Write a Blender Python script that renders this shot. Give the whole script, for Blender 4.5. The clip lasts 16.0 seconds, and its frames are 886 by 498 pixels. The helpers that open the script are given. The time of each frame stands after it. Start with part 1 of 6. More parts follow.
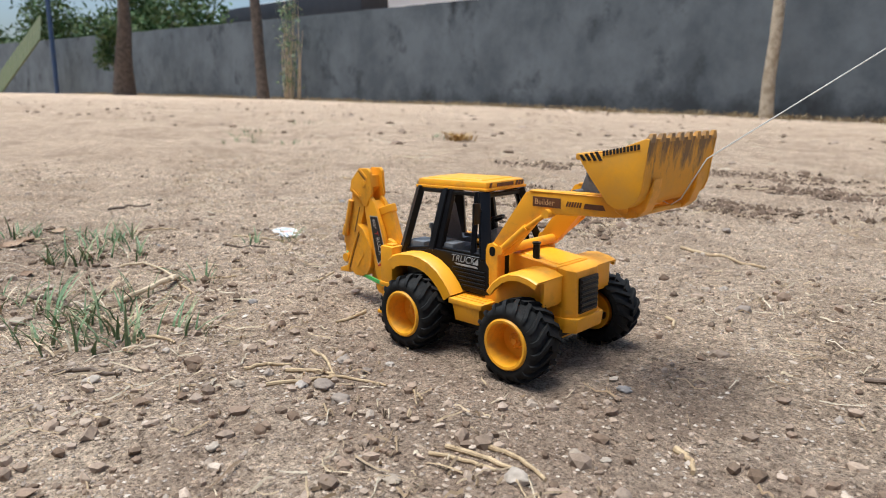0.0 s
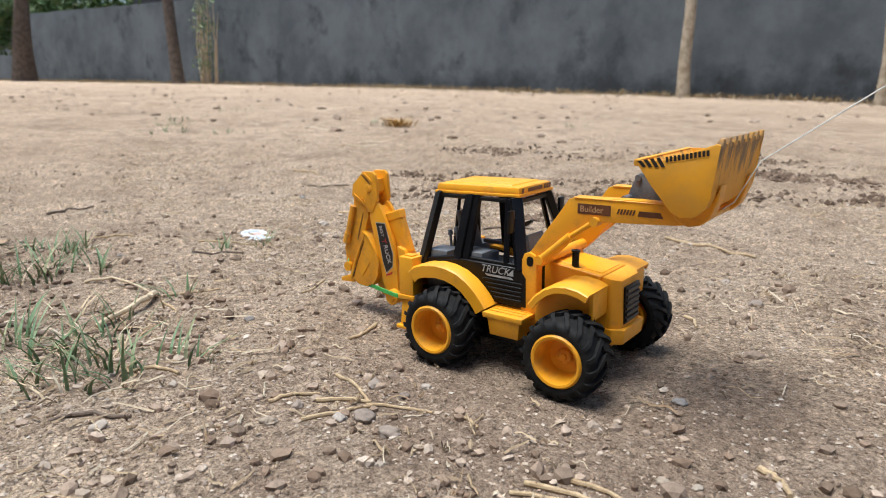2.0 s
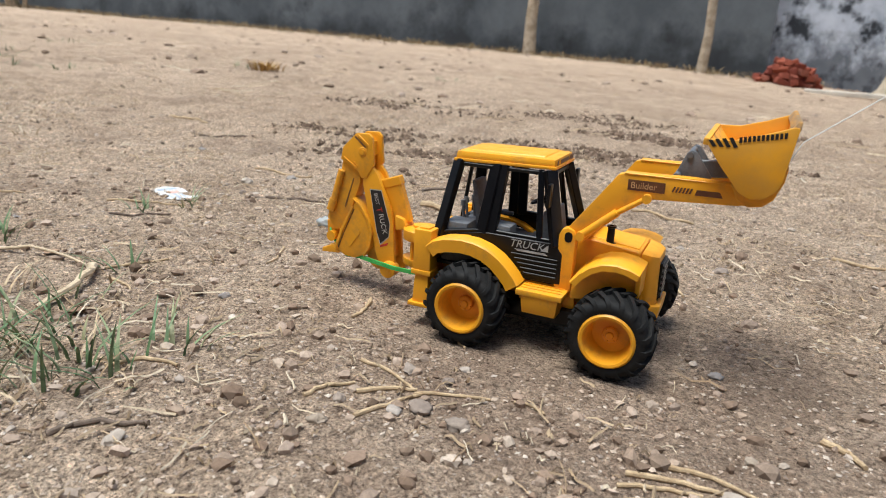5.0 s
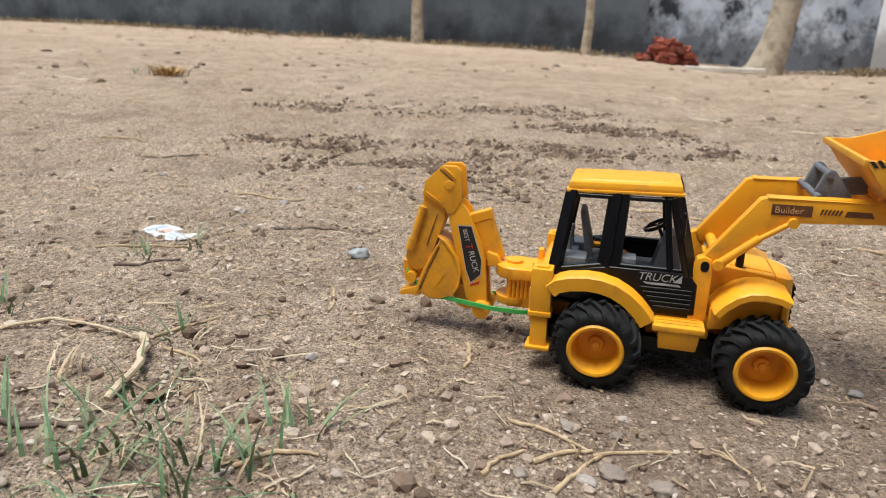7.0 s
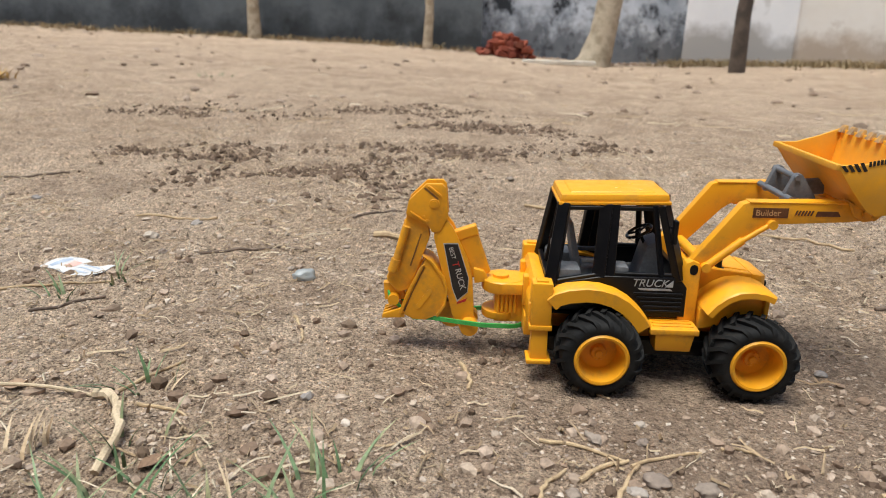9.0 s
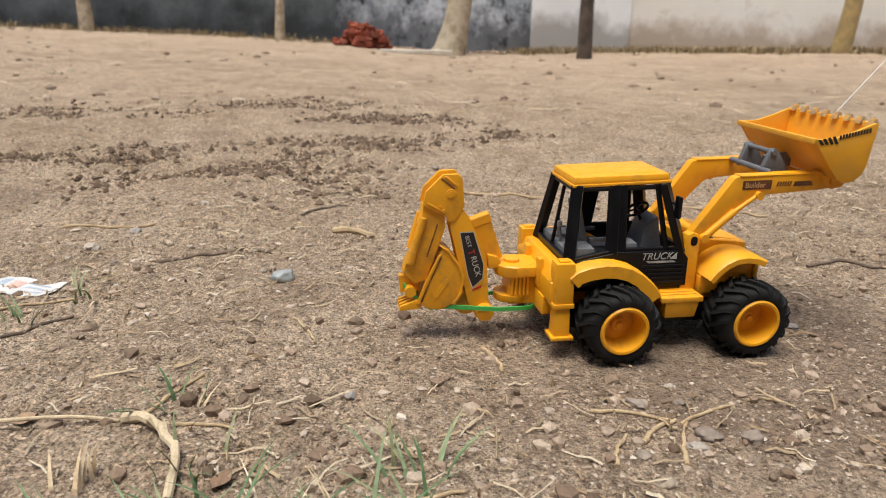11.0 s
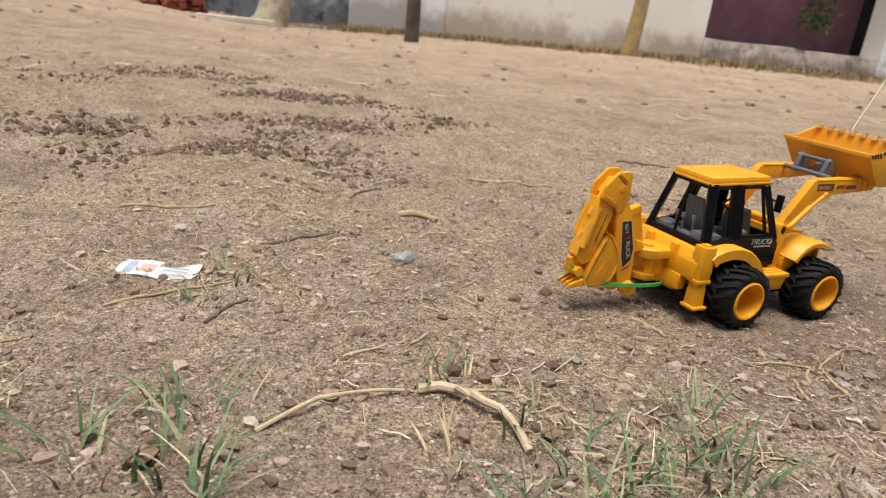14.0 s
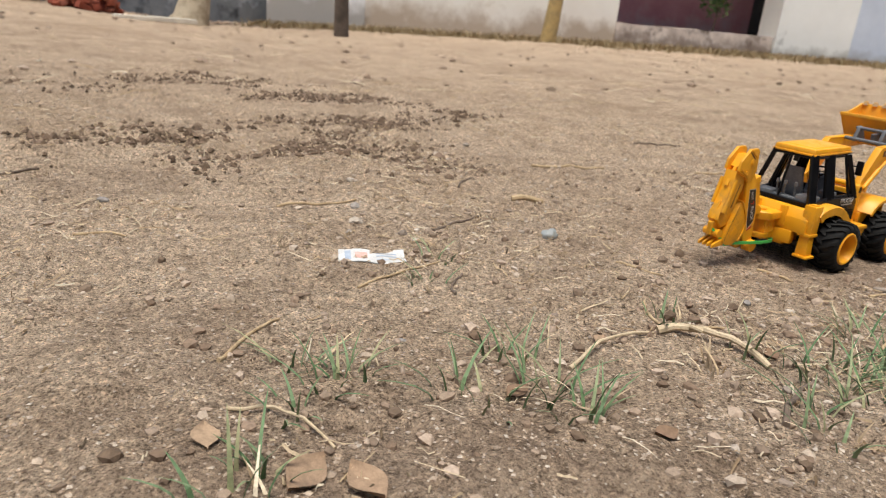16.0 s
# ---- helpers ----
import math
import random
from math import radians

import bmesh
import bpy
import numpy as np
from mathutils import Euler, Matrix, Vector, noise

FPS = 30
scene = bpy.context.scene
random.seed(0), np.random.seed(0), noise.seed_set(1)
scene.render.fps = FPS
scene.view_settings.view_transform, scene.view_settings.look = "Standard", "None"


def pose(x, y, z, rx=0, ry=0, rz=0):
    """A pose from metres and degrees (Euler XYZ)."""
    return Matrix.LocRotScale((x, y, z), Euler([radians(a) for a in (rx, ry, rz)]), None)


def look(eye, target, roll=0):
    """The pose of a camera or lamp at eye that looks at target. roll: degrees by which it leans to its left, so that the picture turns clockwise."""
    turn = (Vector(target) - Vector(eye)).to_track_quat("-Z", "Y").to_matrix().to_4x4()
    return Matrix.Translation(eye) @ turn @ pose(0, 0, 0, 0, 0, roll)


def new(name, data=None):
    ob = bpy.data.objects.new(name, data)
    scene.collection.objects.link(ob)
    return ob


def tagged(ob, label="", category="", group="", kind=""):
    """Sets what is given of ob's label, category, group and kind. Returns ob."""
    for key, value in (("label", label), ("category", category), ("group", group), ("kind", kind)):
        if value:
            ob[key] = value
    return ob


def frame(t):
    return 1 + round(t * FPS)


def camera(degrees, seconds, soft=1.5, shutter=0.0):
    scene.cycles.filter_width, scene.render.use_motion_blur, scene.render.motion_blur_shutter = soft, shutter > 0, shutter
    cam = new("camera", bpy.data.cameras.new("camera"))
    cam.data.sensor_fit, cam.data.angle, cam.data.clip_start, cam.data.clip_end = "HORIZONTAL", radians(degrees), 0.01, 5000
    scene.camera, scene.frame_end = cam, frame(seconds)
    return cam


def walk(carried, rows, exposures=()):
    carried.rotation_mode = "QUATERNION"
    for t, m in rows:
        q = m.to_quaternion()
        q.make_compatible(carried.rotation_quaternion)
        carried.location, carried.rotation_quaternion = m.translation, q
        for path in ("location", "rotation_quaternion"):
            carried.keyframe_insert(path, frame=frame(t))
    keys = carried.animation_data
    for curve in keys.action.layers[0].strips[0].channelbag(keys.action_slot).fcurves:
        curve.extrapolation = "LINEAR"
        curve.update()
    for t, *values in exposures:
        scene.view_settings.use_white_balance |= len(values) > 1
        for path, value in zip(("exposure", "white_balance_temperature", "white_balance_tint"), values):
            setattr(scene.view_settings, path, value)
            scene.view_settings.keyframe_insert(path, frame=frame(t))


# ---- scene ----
cam = camera(65.0, 16.0, 1.0)
cam.data.dof.use_dof, cam.data.dof.focus_distance, cam.data.dof.aperture_fstop = True, 0.48, 15.0
# seconds, eye (metres), turn (degrees); the toy stands at the origin, heading +x
ROWS = [
    (0.0, 0.3724, -0.4194, 0.1868, 78.02, -0.30, 43.29),
    (0.5, 0.3547, -0.4238, 0.1922, 77.45, -0.28, 42.30),
    (1.0, 0.3279, -0.4219, 0.1966, 77.17, 0.16, 40.52),
    (1.5, 0.3084, -0.4278, 0.1971, 76.90, 0.05, 38.71),
    (2.0, 0.2914, -0.4392, 0.1997, 76.58, 0.36, 36.99),
    (2.5, 0.2753, -0.4427, 0.1984, 76.13, 0.66, 35.06),
    (3.0, 0.2608, -0.4469, 0.1959, 75.44, 0.47, 33.01),
    (3.5, 0.2452, -0.4529, 0.1970, 74.79, -0.33, 30.87),
    (4.0, 0.2279, -0.4646, 0.1980, 74.05, -1.43, 28.75),
    (6.5, 0.0401, -0.4781, 0.2176, 72.13, -2.55, 17.82),
    (7.0, 0.0067, -0.4803, 0.2208, 72.29, -1.40, 15.10),
    (7.5, -0.0268, -0.4828, 0.2228, 72.07, -2.34, 12.17),
    (8.0, -0.0531, -0.4844, 0.2237, 71.83, -3.36, 9.20),
    (8.5, -0.0754, -0.4824, 0.2245, 71.80, -3.98, 6.07),
    (9.0, -0.0920, -0.4780, 0.2315, 72.15, -1.41, 2.20),
    (11.5, -0.2470, -0.4776, 0.2298, 71.33, -3.61, -12.29),
    (12.0, -0.2976, -0.4746, 0.2278, 70.69, -6.01, -14.98),
    (12.5, -0.3467, -0.4669, 0.2339, 70.70, -5.61, -18.06),
    (13.0, -0.4023, -0.4585, 0.2350, 70.58, -6.18, -20.68),
    (13.5, -0.4531, -0.4534, 0.2309, 70.60, -7.06, -23.07),
    (14.0, -0.5034, -0.4473, 0.2371, 70.87, -6.68, -25.32),
    (14.5, -0.5518, -0.4438, 0.2327, 70.93, -6.08, -27.52),
    (15.0, -0.6149, -0.4362, 0.2331, 70.95, -6.12, -29.50),
    (15.5, -0.6886, -0.4264, 0.2332, 70.91, -5.81, -31.27),
    (16.0, -0.7624, -0.4165, 0.2322, 70.93, -5.10, -32.74),
]
walk(cam, [(t, pose(x, y, z, rx, ry, rz)) for t, x, y, z, rx, ry, rz in ROWS],
     [(0.0, 0.40, 5750, 4), (4.0, 0.33, 5900, 4), (8.0, 0.21, 6050, 4), (12.0, 0.10, 6450, 6), (16.0, 0.09, 6450, 6)])

# ---- light: hazy late daylight ----
world = bpy.data.worlds.new("sky")
scene.world = world
world.use_nodes = True
wn = world.node_tree.nodes
sky = wn.new("ShaderNodeTexSky")
sky.sky_type, sky.sun_disc = "NISHITA", False
sky.sun_elevation, sky.sun_rotation = radians(77.6), radians(227)
sky.air_density, sky.dust_density, sky.ozone_density = 1.0, 4.0, 1.0
world.node_tree.links.new(sky.outputs[0], wn["Background"].inputs[0])
wn["Background"].inputs[1].default_value = 0.118
sun_data = bpy.data.lights.new("sun", "SUN")
sun_data.energy, sun_data.angle, sun_data.color = 3.6, radians(34), (1.0, 0.95, 0.88)
sun = new("sun", sun_data)
sun.matrix_world = look((-1.3, -1.2, 8), (0, 0, 0))

# ---- materials ----
def mat(name, rough=0.6, metal=0.0, spec=0.5):
    m = bpy.data.materials.new(name)
    m.use_nodes = True
    b = m.node_tree.nodes["Principled BSDF"]
    b.inputs["Roughness"].default_value, b.inputs["Metallic"].default_value = rough, metal
    b.inputs["Specular IOR Level"].default_value = spec
    return m, m.node_tree.nodes, m.node_tree.links, b


def ramp(nodes, links, fac, stops):
    r = nodes.new("ShaderNodeValToRGB")
    els = r.color_ramp.elements
    while len(els) < len(stops):
        els.new(0.5)
    for e, (p, c) in zip(els, stops):
        e.position, e.color = p, (*c, 1)
    links.new(fac, r.inputs[0])
    return r.outputs[0]


def noise_tex(nodes, links, scale, detail=6, rough=0.6, coord="Object"):
    tc = nodes.new("ShaderNodeTexCoord")
    n = nodes.new("ShaderNodeTexNoise")
    n.inputs["Scale"].default_value, n.inputs["Detail"].default_value, n.inputs["Roughness"].default_value = scale, detail, rough
    links.new(tc.outputs[coord], n.inputs["Vector"])
    return n.outputs["Fac"]


def mix(nodes, links, fac, a, b, mode="MIX"):
    x = nodes.new("ShaderNodeMix")
    x.data_type, x.blend_type = "RGBA", mode
    for socket, v in ((x.inputs[0], fac), (x.inputs[6], a), (x.inputs[7], b)):
        if isinstance(v, (int, float)):
            socket.default_value = v
        elif isinstance(v, tuple):
            socket.default_value = (*v, 1)
        else:
            links.new(v, socket)
    return x.outputs[2]


def bump(nodes, links, b, height, strength, distance):
    n = nodes.new("ShaderNodeBump")
    n.inputs["Strength"].default_value, n.inputs["Distance"].default_value = strength, distance
    links.new(height, n.inputs["Height"])
    links.new(n.outputs[0], b.inputs["Normal"])


def worn(name, base, dusty, scale, rough=0.5, amount=(0.45, 0.75), bump_s=0.1, bump_d=0.001, spec=0.5, fine=None):
    """A surface of one base colour with patches of a second one, grain and fine relief."""
    m, n, l, b = mat(name, rough, spec=spec)
    big = noise_tex(n, l, scale)
    small = noise_tex(n, l, fine or scale * 9, 4, 0.7)
    patch = ramp(n, l, big, [(amount[0], (0, 0, 0)), (amount[1], (1, 1, 1))])
    col = mix(n, l, patch, base, dusty)
    grain = ramp(n, l, small, [(0.3, (0.78, 0.78, 0.78)), (0.7, (1.15, 1.15, 1.15))])
    l.new(mix(n, l, 1.0, col, grain, "MULTIPLY"), b.inputs["Base Color"])
    bump(n, l, b, small, bump_s, bump_d)
    return m


def random_tint(name, colours, rough=0.9, island=True, scale=300.0, bump_d=0.0005):
    """Many small loose pieces of one stuff, each of its own tint."""
    m, n, l, b = mat(name, rough, spec=0.25)
    if island:
        src = n.new("ShaderNodeNewGeometry").outputs["Random Per Island"]
    else:
        src = n.new("ShaderNodeObjectInfo").outputs["Random"]
    k = len(colours)
    col = ramp(n, l, src, [((i + 0.5) / k, c) for i, c in enumerate(colours)])
    small = noise_tex(n, l, scale, 4, 0.7)
    grain = ramp(n, l, small, [(0.3, (0.7, 0.7, 0.7)), (0.7, (1.15, 1.15, 1.15))])
    l.new(mix(n, l, 1.0, col, grain, "MULTIPLY"), b.inputs["Base Color"])
    bump(n, l, b, small, 0.4, bump_d)
    return m


# ---- mesh helpers ----
def finish(bm, smooth=35):
    bmesh.ops.recalc_face_normals(bm, faces=bm.faces)
    for f in bm.faces:
        f.smooth = True
    for e in bm.edges:
        if len(e.link_faces) == 2 and e.calc_face_angle(0) > radians(smooth):
            e.smooth = False
    return bm


def part(name, bm, material, parent=None, label="", smooth=35):
    me = bpy.data.meshes.new(name)
    finish(bm, smooth)
    bm.to_mesh(me)
    bm.free()
    me.materials.append(material)
    ob = new(name, me)
    if parent:
        ob.parent = parent
    if label:
        tagged(ob, label)
    return ob


def bevel(bm, width, segments=2, angle=30):
    es = [e for e in bm.edges if len(e.link_faces) == 2 and e.calc_face_angle(0) > radians(angle)]
    bmesh.ops.bevel(bm, geom=es, offset=width, segments=segments, affect="EDGES", clamp_overlap=True, profile=0.6)
    return bm


def box(x0, x1, y0, y1, z0, z1, bev=0.0, seg=2, bm=None):
    b = bmesh.new()
    bmesh.ops.create_cube(b, size=1, matrix=Matrix.Translation(((x0 + x1) / 2, (y0 + y1) / 2, (z0 + z1) / 2)) @ Matrix.Diagonal((x1 - x0, y1 - y0, z1 - z0, 1)))
    if bev:
        bevel(b, bev, seg)
    return merge(bm, b)


def merge(bm, b):
    """Adds the bmesh b to bm."""
    if bm is None:
        return b
    me = bpy.data.meshes.new("join")
    b.to_mesh(me)
    b.free()
    bm.from_mesh(me)
    bpy.data.meshes.remove(me)
    return bm


def plate(pts, y0, y1, bev=0.0, seg=2, bm=None):
    """A profile in x and z, given once round, drawn out from y0 to y1."""
    b = bmesh.new()
    vs = [b.verts.new((x, y0, z)) for x, z in pts]
    f = b.faces.new(vs)
    r = bmesh.ops.extrude_face_region(b, geom=[f])
    for v in r["geom"]:
        if isinstance(v, bmesh.types.BMVert):
            v.co.y = y1
    bmesh.ops.recalc_face_normals(b, faces=b.faces)
    if bev:
        bevel(b, bev, seg)
    return merge(bm, b)


def rod(a, c, r, r2=None, n=12, bev=0.0, bm=None):
    """A round bar from a to c."""
    a, c = Vector(a), Vector(c)
    b = bmesh.new()
    turn = (c - a).to_track_quat("Z", "Y").to_matrix().to_4x4()
    bmesh.ops.create_cone(b, cap_ends=True, segments=n, radius1=r, radius2=r if r2 is None else r2, depth=(c - a).length, matrix=Matrix.Translation((a + c) / 2) @ turn)
    if bev:
        bevel(b, bev, 1, 60)
    return merge(bm, b)


def tube(points, radii, n=8, bm=None):
    """A bent round bar through the points."""
    b = bmesh.new()
    rings = []
    pts = [Vector(p) for p in points]
    if isinstance(radii, (int, float)):
        radii = [radii] * len(pts)
    for i, (p, r) in enumerate(zip(pts, radii)):
        d = (pts[min(i + 1, len(pts) - 1)] - pts[max(i - 1, 0)]).normalized()
        u = d.cross(Vector((0, 1, 0)) if abs(d.y) < 0.8 else Vector((0, 0, 1))).normalized()
        w = d.cross(u)
        rings.append([b.verts.new(p + u * (r * math.cos(k * math.tau / n)) + w * (r * math.sin(k * math.tau / n))) for k in range(n)])
    for u, v in zip(rings, rings[1:]):
        for k in range(n):
            b.faces.new((u[k], u[(k + 1) % n], v[(k + 1) % n], v[k]))
    b.faces.new(rings[0][::-1])
    b.faces.new(rings[-1])
    return merge(bm, b)


def lathe(profile, n=48, bm=None, closed=False):
    """A profile of (radius, y) turned round the y axis."""
    b = bmesh.new()
    rings = [[b.verts.new((r * math.cos(k * math.tau / n), y, r * math.sin(k * math.tau / n))) for k in range(n)] if r > 1e-6 else [b.verts.new((0, y, 0))] for r, y in profile]
    pairs = list(zip(rings, rings[1:])) + ([(rings[-1], rings[0])] if closed else [])
    for u, v in pairs:
        for k in range(n):
            j = (k + 1) % n
            if len(u) == 1:
                b.faces.new((u[0], v[j], v[k]))
            elif len(v) == 1:
                b.faces.new((u[k], u[j], v[0]))
            else:
                b.faces.new((u[k], u[j], v[j], v[k]))
    return merge(bm, b)


def moved(bm, m):
    bmesh.ops.transform(bm, matrix=m, verts=bm.verts)
    return bm


def thing(name, label, category, group="", at=None):
    ob = tagged(new(name), label, category, group)
    ob.empty_display_size = 0.02
    if at is not None:
        ob.matrix_world = at
    return ob

# ---- surfaces ----
def sand_material():
    """Dry yard earth: dusty pale crust, patches of loosened brown soil, crumbs and grit."""
    m, n, l, b = mat("sandy_earth", 0.95, spec=0.12)
    big = noise_tex(n, l, 1.3, 5, 0.6)
    mid = noise_tex(n, l, 11, 9, 0.75)
    fine = noise_tex(n, l, 150, 6, 0.78)
    grit = noise_tex(n, l, 560, 3, 0.7)
    base = ramp(n, l, mid, [(0.32, (0.390, 0.300, 0.222)), (0.5, (0.570, 0.455, 0.345)), (0.68, (0.685, 0.566, 0.445))])
    wide = ramp(n, l, big, [(0.35, (0.90, 0.86, 0.82)), (0.65, (1.12, 1.1, 1.08))])
    c = mix(n, l, 1.0, base, wide, "MULTIPLY")
    # grain and grit lows are coloured dark for the fine shadows between grains
    g = ramp(n, l, fine, [(0.34, (0.34, 0.31, 0.29)), (0.46, (0.94, 0.93, 0.92)), (0.64, (1.30, 1.29, 1.27))])
    c = mix(n, l, 1.0, c, g, "MULTIPLY")
    s = ramp(n, l, grit, [(0.38, (0.30, 0.27, 0.25)), (0.47, (1, 1, 1)), (0.56, (1.0, 1.0, 1.0)), (0.63, (1.3, 1.28, 1.25))])
    c = mix(n, l, 0.9, c, s, "MULTIPLY")
    # crumbs of every tint pressed into the crust, gap shade painted round their rims
    tc = n.new("ShaderNodeTexCoord")
    cells = []
    for scale in (210.0, 430.0):
        v = n.new("ShaderNodeTexVoronoi")
        v.inputs["Scale"].default_value, v.inputs["Randomness"].default_value = scale, 1.0
        l.new(tc.outputs["Object"], v.inputs["Vector"])
        tint = ramp(n, l, v.outputs["Color"], [(0.10, (0.50, 0.47, 0.45)), (0.30, (1.02, 1.01, 1.0)), (0.66, (1.16, 1.16, 1.16)), (0.88, (1.50, 1.48, 1.45))])
        rim = ramp(n, l, v.outputs["Distance"], [(0.30, (1.08, 1.08, 1.08)), (0.62, (0.80, 0.78, 0.76))])
        c = mix(n, l, 0.55, c, mix(n, l, 1.0, tint, rim, "MULTIPLY"), "MULTIPLY")
        cells.append(v.outputs["Distance"])
    # patches of darker, loosened soil
    loose = ramp(n, l, noise_tex(n, l, 3.6, 9, 0.68), [(0.53, (0, 0, 0)), (0.66, (0.55, 0.55, 0.55))])
    c = mix(n, l, loose, c, mix(n, l, 1.0, g, (0.300, 0.215, 0.155), "MULTIPLY"))
    # ragged patches of darker brown soil ahead of the toy and beside the grass
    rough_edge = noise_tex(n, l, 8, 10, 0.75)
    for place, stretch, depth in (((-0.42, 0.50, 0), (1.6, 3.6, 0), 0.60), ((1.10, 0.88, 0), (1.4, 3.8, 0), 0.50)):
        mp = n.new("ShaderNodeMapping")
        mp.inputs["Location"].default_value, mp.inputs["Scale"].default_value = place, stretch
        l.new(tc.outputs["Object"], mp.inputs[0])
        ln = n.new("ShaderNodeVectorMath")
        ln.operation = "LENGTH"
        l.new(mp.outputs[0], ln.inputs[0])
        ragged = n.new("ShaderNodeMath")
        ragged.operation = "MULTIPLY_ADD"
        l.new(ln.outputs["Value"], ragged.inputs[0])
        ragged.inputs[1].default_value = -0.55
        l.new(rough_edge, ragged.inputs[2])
        brown_mask = ramp(n, l, ragged.outputs[0], [(0.02, (0, 0, 0)), (0.34, (depth, depth, depth))])
        c = mix(n, l, brown_mask, c, mix(n, l, 1.0, g, (0.290, 0.208, 0.152), "MULTIPLY"))
    l.new(c, b.inputs["Base Color"])
    add = n.new("ShaderNodeMath")
    add.operation = "MULTIPLY_ADD"
    l.new(grit, add.inputs[0])
    add.inputs[1].default_value = 0.35
    l.new(fine, add.inputs[2])
    pit = n.new("ShaderNodeMath")
    pit.operation = "MULTIPLY_ADD"
    l.new(cells[1], pit.inputs[0])
    pit.inputs[1].default_value = -0.5
    l.new(add.outputs[0], pit.inputs[2])
    bump(n, l, b, pit.outputs[0], 1.0, 0.008)
    return m


def plaster_material(name, top, low, dark, scale, stain=(0.5, 0.72), height=1.7):
    """Old wall plaster: mottled, with damp stains that run down and a stained foot."""
    m, n, l, b = mat(name, 0.92, spec=0.2)
    tc = n.new("ShaderNodeTexCoord")
    mp = n.new("ShaderNodeMapping")
    mp.inputs["Scale"].default_value = (1.0, 1.0, 0.85)
    l.new(tc.outputs["Object"], mp.inputs[0])
    def streak(s, d):
        t = n.new("ShaderNodeTexNoise")
        t.inputs["Scale"].default_value, t.inputs["Detail"].default_value, t.inputs["Roughness"].default_value = s, d, 0.65
        l.new(mp.outputs[0], t.inputs[0])
        return t.outputs["Fac"]
    mottled = ramp(n, l, streak(scale, 7), [(0.36, low), (0.62, top)])
    sep = n.new("ShaderNodeSeparateXYZ")
    l.new(tc.outputs["Object"], sep.inputs[0])
    # damp creeps up unevenly from the earth
    damp = n.new("ShaderNodeMath")
    damp.operation = "MULTIPLY_ADD"
    l.new(sep.outputs[2], damp.inputs[0])
    damp.inputs[1].default_value = -0.9 / height
    l.new(streak(scale * 1.7, 6), damp.inputs[2])
    foot = ramp(n, l, damp.outputs[0], [(0.22, (0, 0, 0)), (0.48, (1, 1, 1))])
    stains = ramp(n, l, streak(scale * 0.8 + 0.4, 8), [(stain[0], (0, 0, 0)), (stain[1], (1, 1, 1))])
    c = mix(n, l, stains, mottled, dark)
    half = n.new("ShaderNodeMath")
    half.operation = "MULTIPLY"
    l.new(foot, half.inputs[0])
    half.inputs[1].default_value = 0.75
    c = mix(n, l, half.outputs[0], c, dark)
    l.new(c, b.inputs["Base Color"])
    bump(n, l, b, noise_tex(n, l, 40, 6, 0.7), 0.35, 0.01)
    return m


def yellow_material(name, dirt_amount):
    m, n, l, b = mat(name, 0.42, spec=0.45)
    dirt = noise_tex(n, l, 55, 7, 0.7)
    fine = noise_tex(n, l, 900, 3, 0.6)
    film = ramp(n, l, dirt, [(dirt_amount, (0, 0, 0)), (dirt_amount + 0.22, (1, 1, 1))])
    c = mix(n, l, film, (0.82, 0.365, 0.012), (0.56, 0.27, 0.035))
    l.new(c, b.inputs["Base Color"])
    r = ramp(n, l, dirt, [(0.35, (0.30, 0.30, 0.30)), (0.7, (0.58, 0.58, 0.58))])
    l.new(r, b.inputs["Roughness"])
    bump(n, l, b, fine, 0.10, 0.0004)
    return m


def bucket_material():
    """Yellow plastic whose front is scraped and stained with dark grime running from the cutting edge."""
    m, n, l, b = mat("grimy_yellow_plastic", 0.55, spec=0.35)
    tc = n.new("ShaderNodeTexCoord")
    mp = n.new("ShaderNodeMapping")
    mp.inputs["Scale"].default_value = (1, 1, 0.3)
    l.new(tc.outputs["Object"], mp.inputs[0])
    t = n.new("ShaderNodeTexNoise")
    t.inputs["Scale"].default_value, t.inputs["Detail"].default_value, t.inputs["Roughness"].default_value = 90, 6, 0.7
    l.new(mp.outputs[0], t.inputs[0])
    sep = n.new("ShaderNodeSeparateXYZ")
    l.new(tc.outputs["Object"], sep.inputs[0])
    up = n.new("ShaderNodeMath")
    up.operation = "MULTIPLY_ADD"
    l.new(sep.outputs[2], up.inputs[0])
    up.inputs[1].default_value = 9.0
    up.inputs[2].default_value = -1.44
    s = n.new("ShaderNodeMath")
    l.new(up.outputs[0], s.inputs[0])
    l.new(t.outputs["Fac"], s.inputs[1])
    grime = ramp(n, l, s.outputs[0], [(0.42, (0, 0, 0)), (0.56, (1, 1, 1))])
    film = ramp(n, l, noise_tex(n, l, 50, 6, 0.7), [(0.35, (0, 0, 0)), (0.7, (1, 1, 1))])
    c = mix(n, l, film, (0.82, 0.375, 0.015), (0.66, 0.33, 0.045))
    k = n.new("ShaderNodeMath")
    k.operation = "MULTIPLY"
    l.new(grime, k.inputs[0])
    k.inputs[1].default_value = 0.8
    # only the outer front, which faces ahead, is scraped
    face = n.new("ShaderNodeSeparateXYZ")
    l.new(n.new("ShaderNodeNewGeometry").outputs["Normal"], face.inputs[0])
    ahead = ramp(n, l, face.outputs[0], [(0.30, (0, 0, 0)), (0.55, (1, 1, 1))])
    f = n.new("ShaderNodeMath")
    f.operation = "MULTIPLY"
    l.new(k.outputs[0], f.inputs[0])
    l.new(ahead, f.inputs[1])
    l.new(mix(n, l, f.outputs[0], c, (0.085, 0.065, 0.05)), b.inputs["Base Color"])
    bump(n, l, b, t.outputs["Fac"], 0.2, 0.0006)
    return m


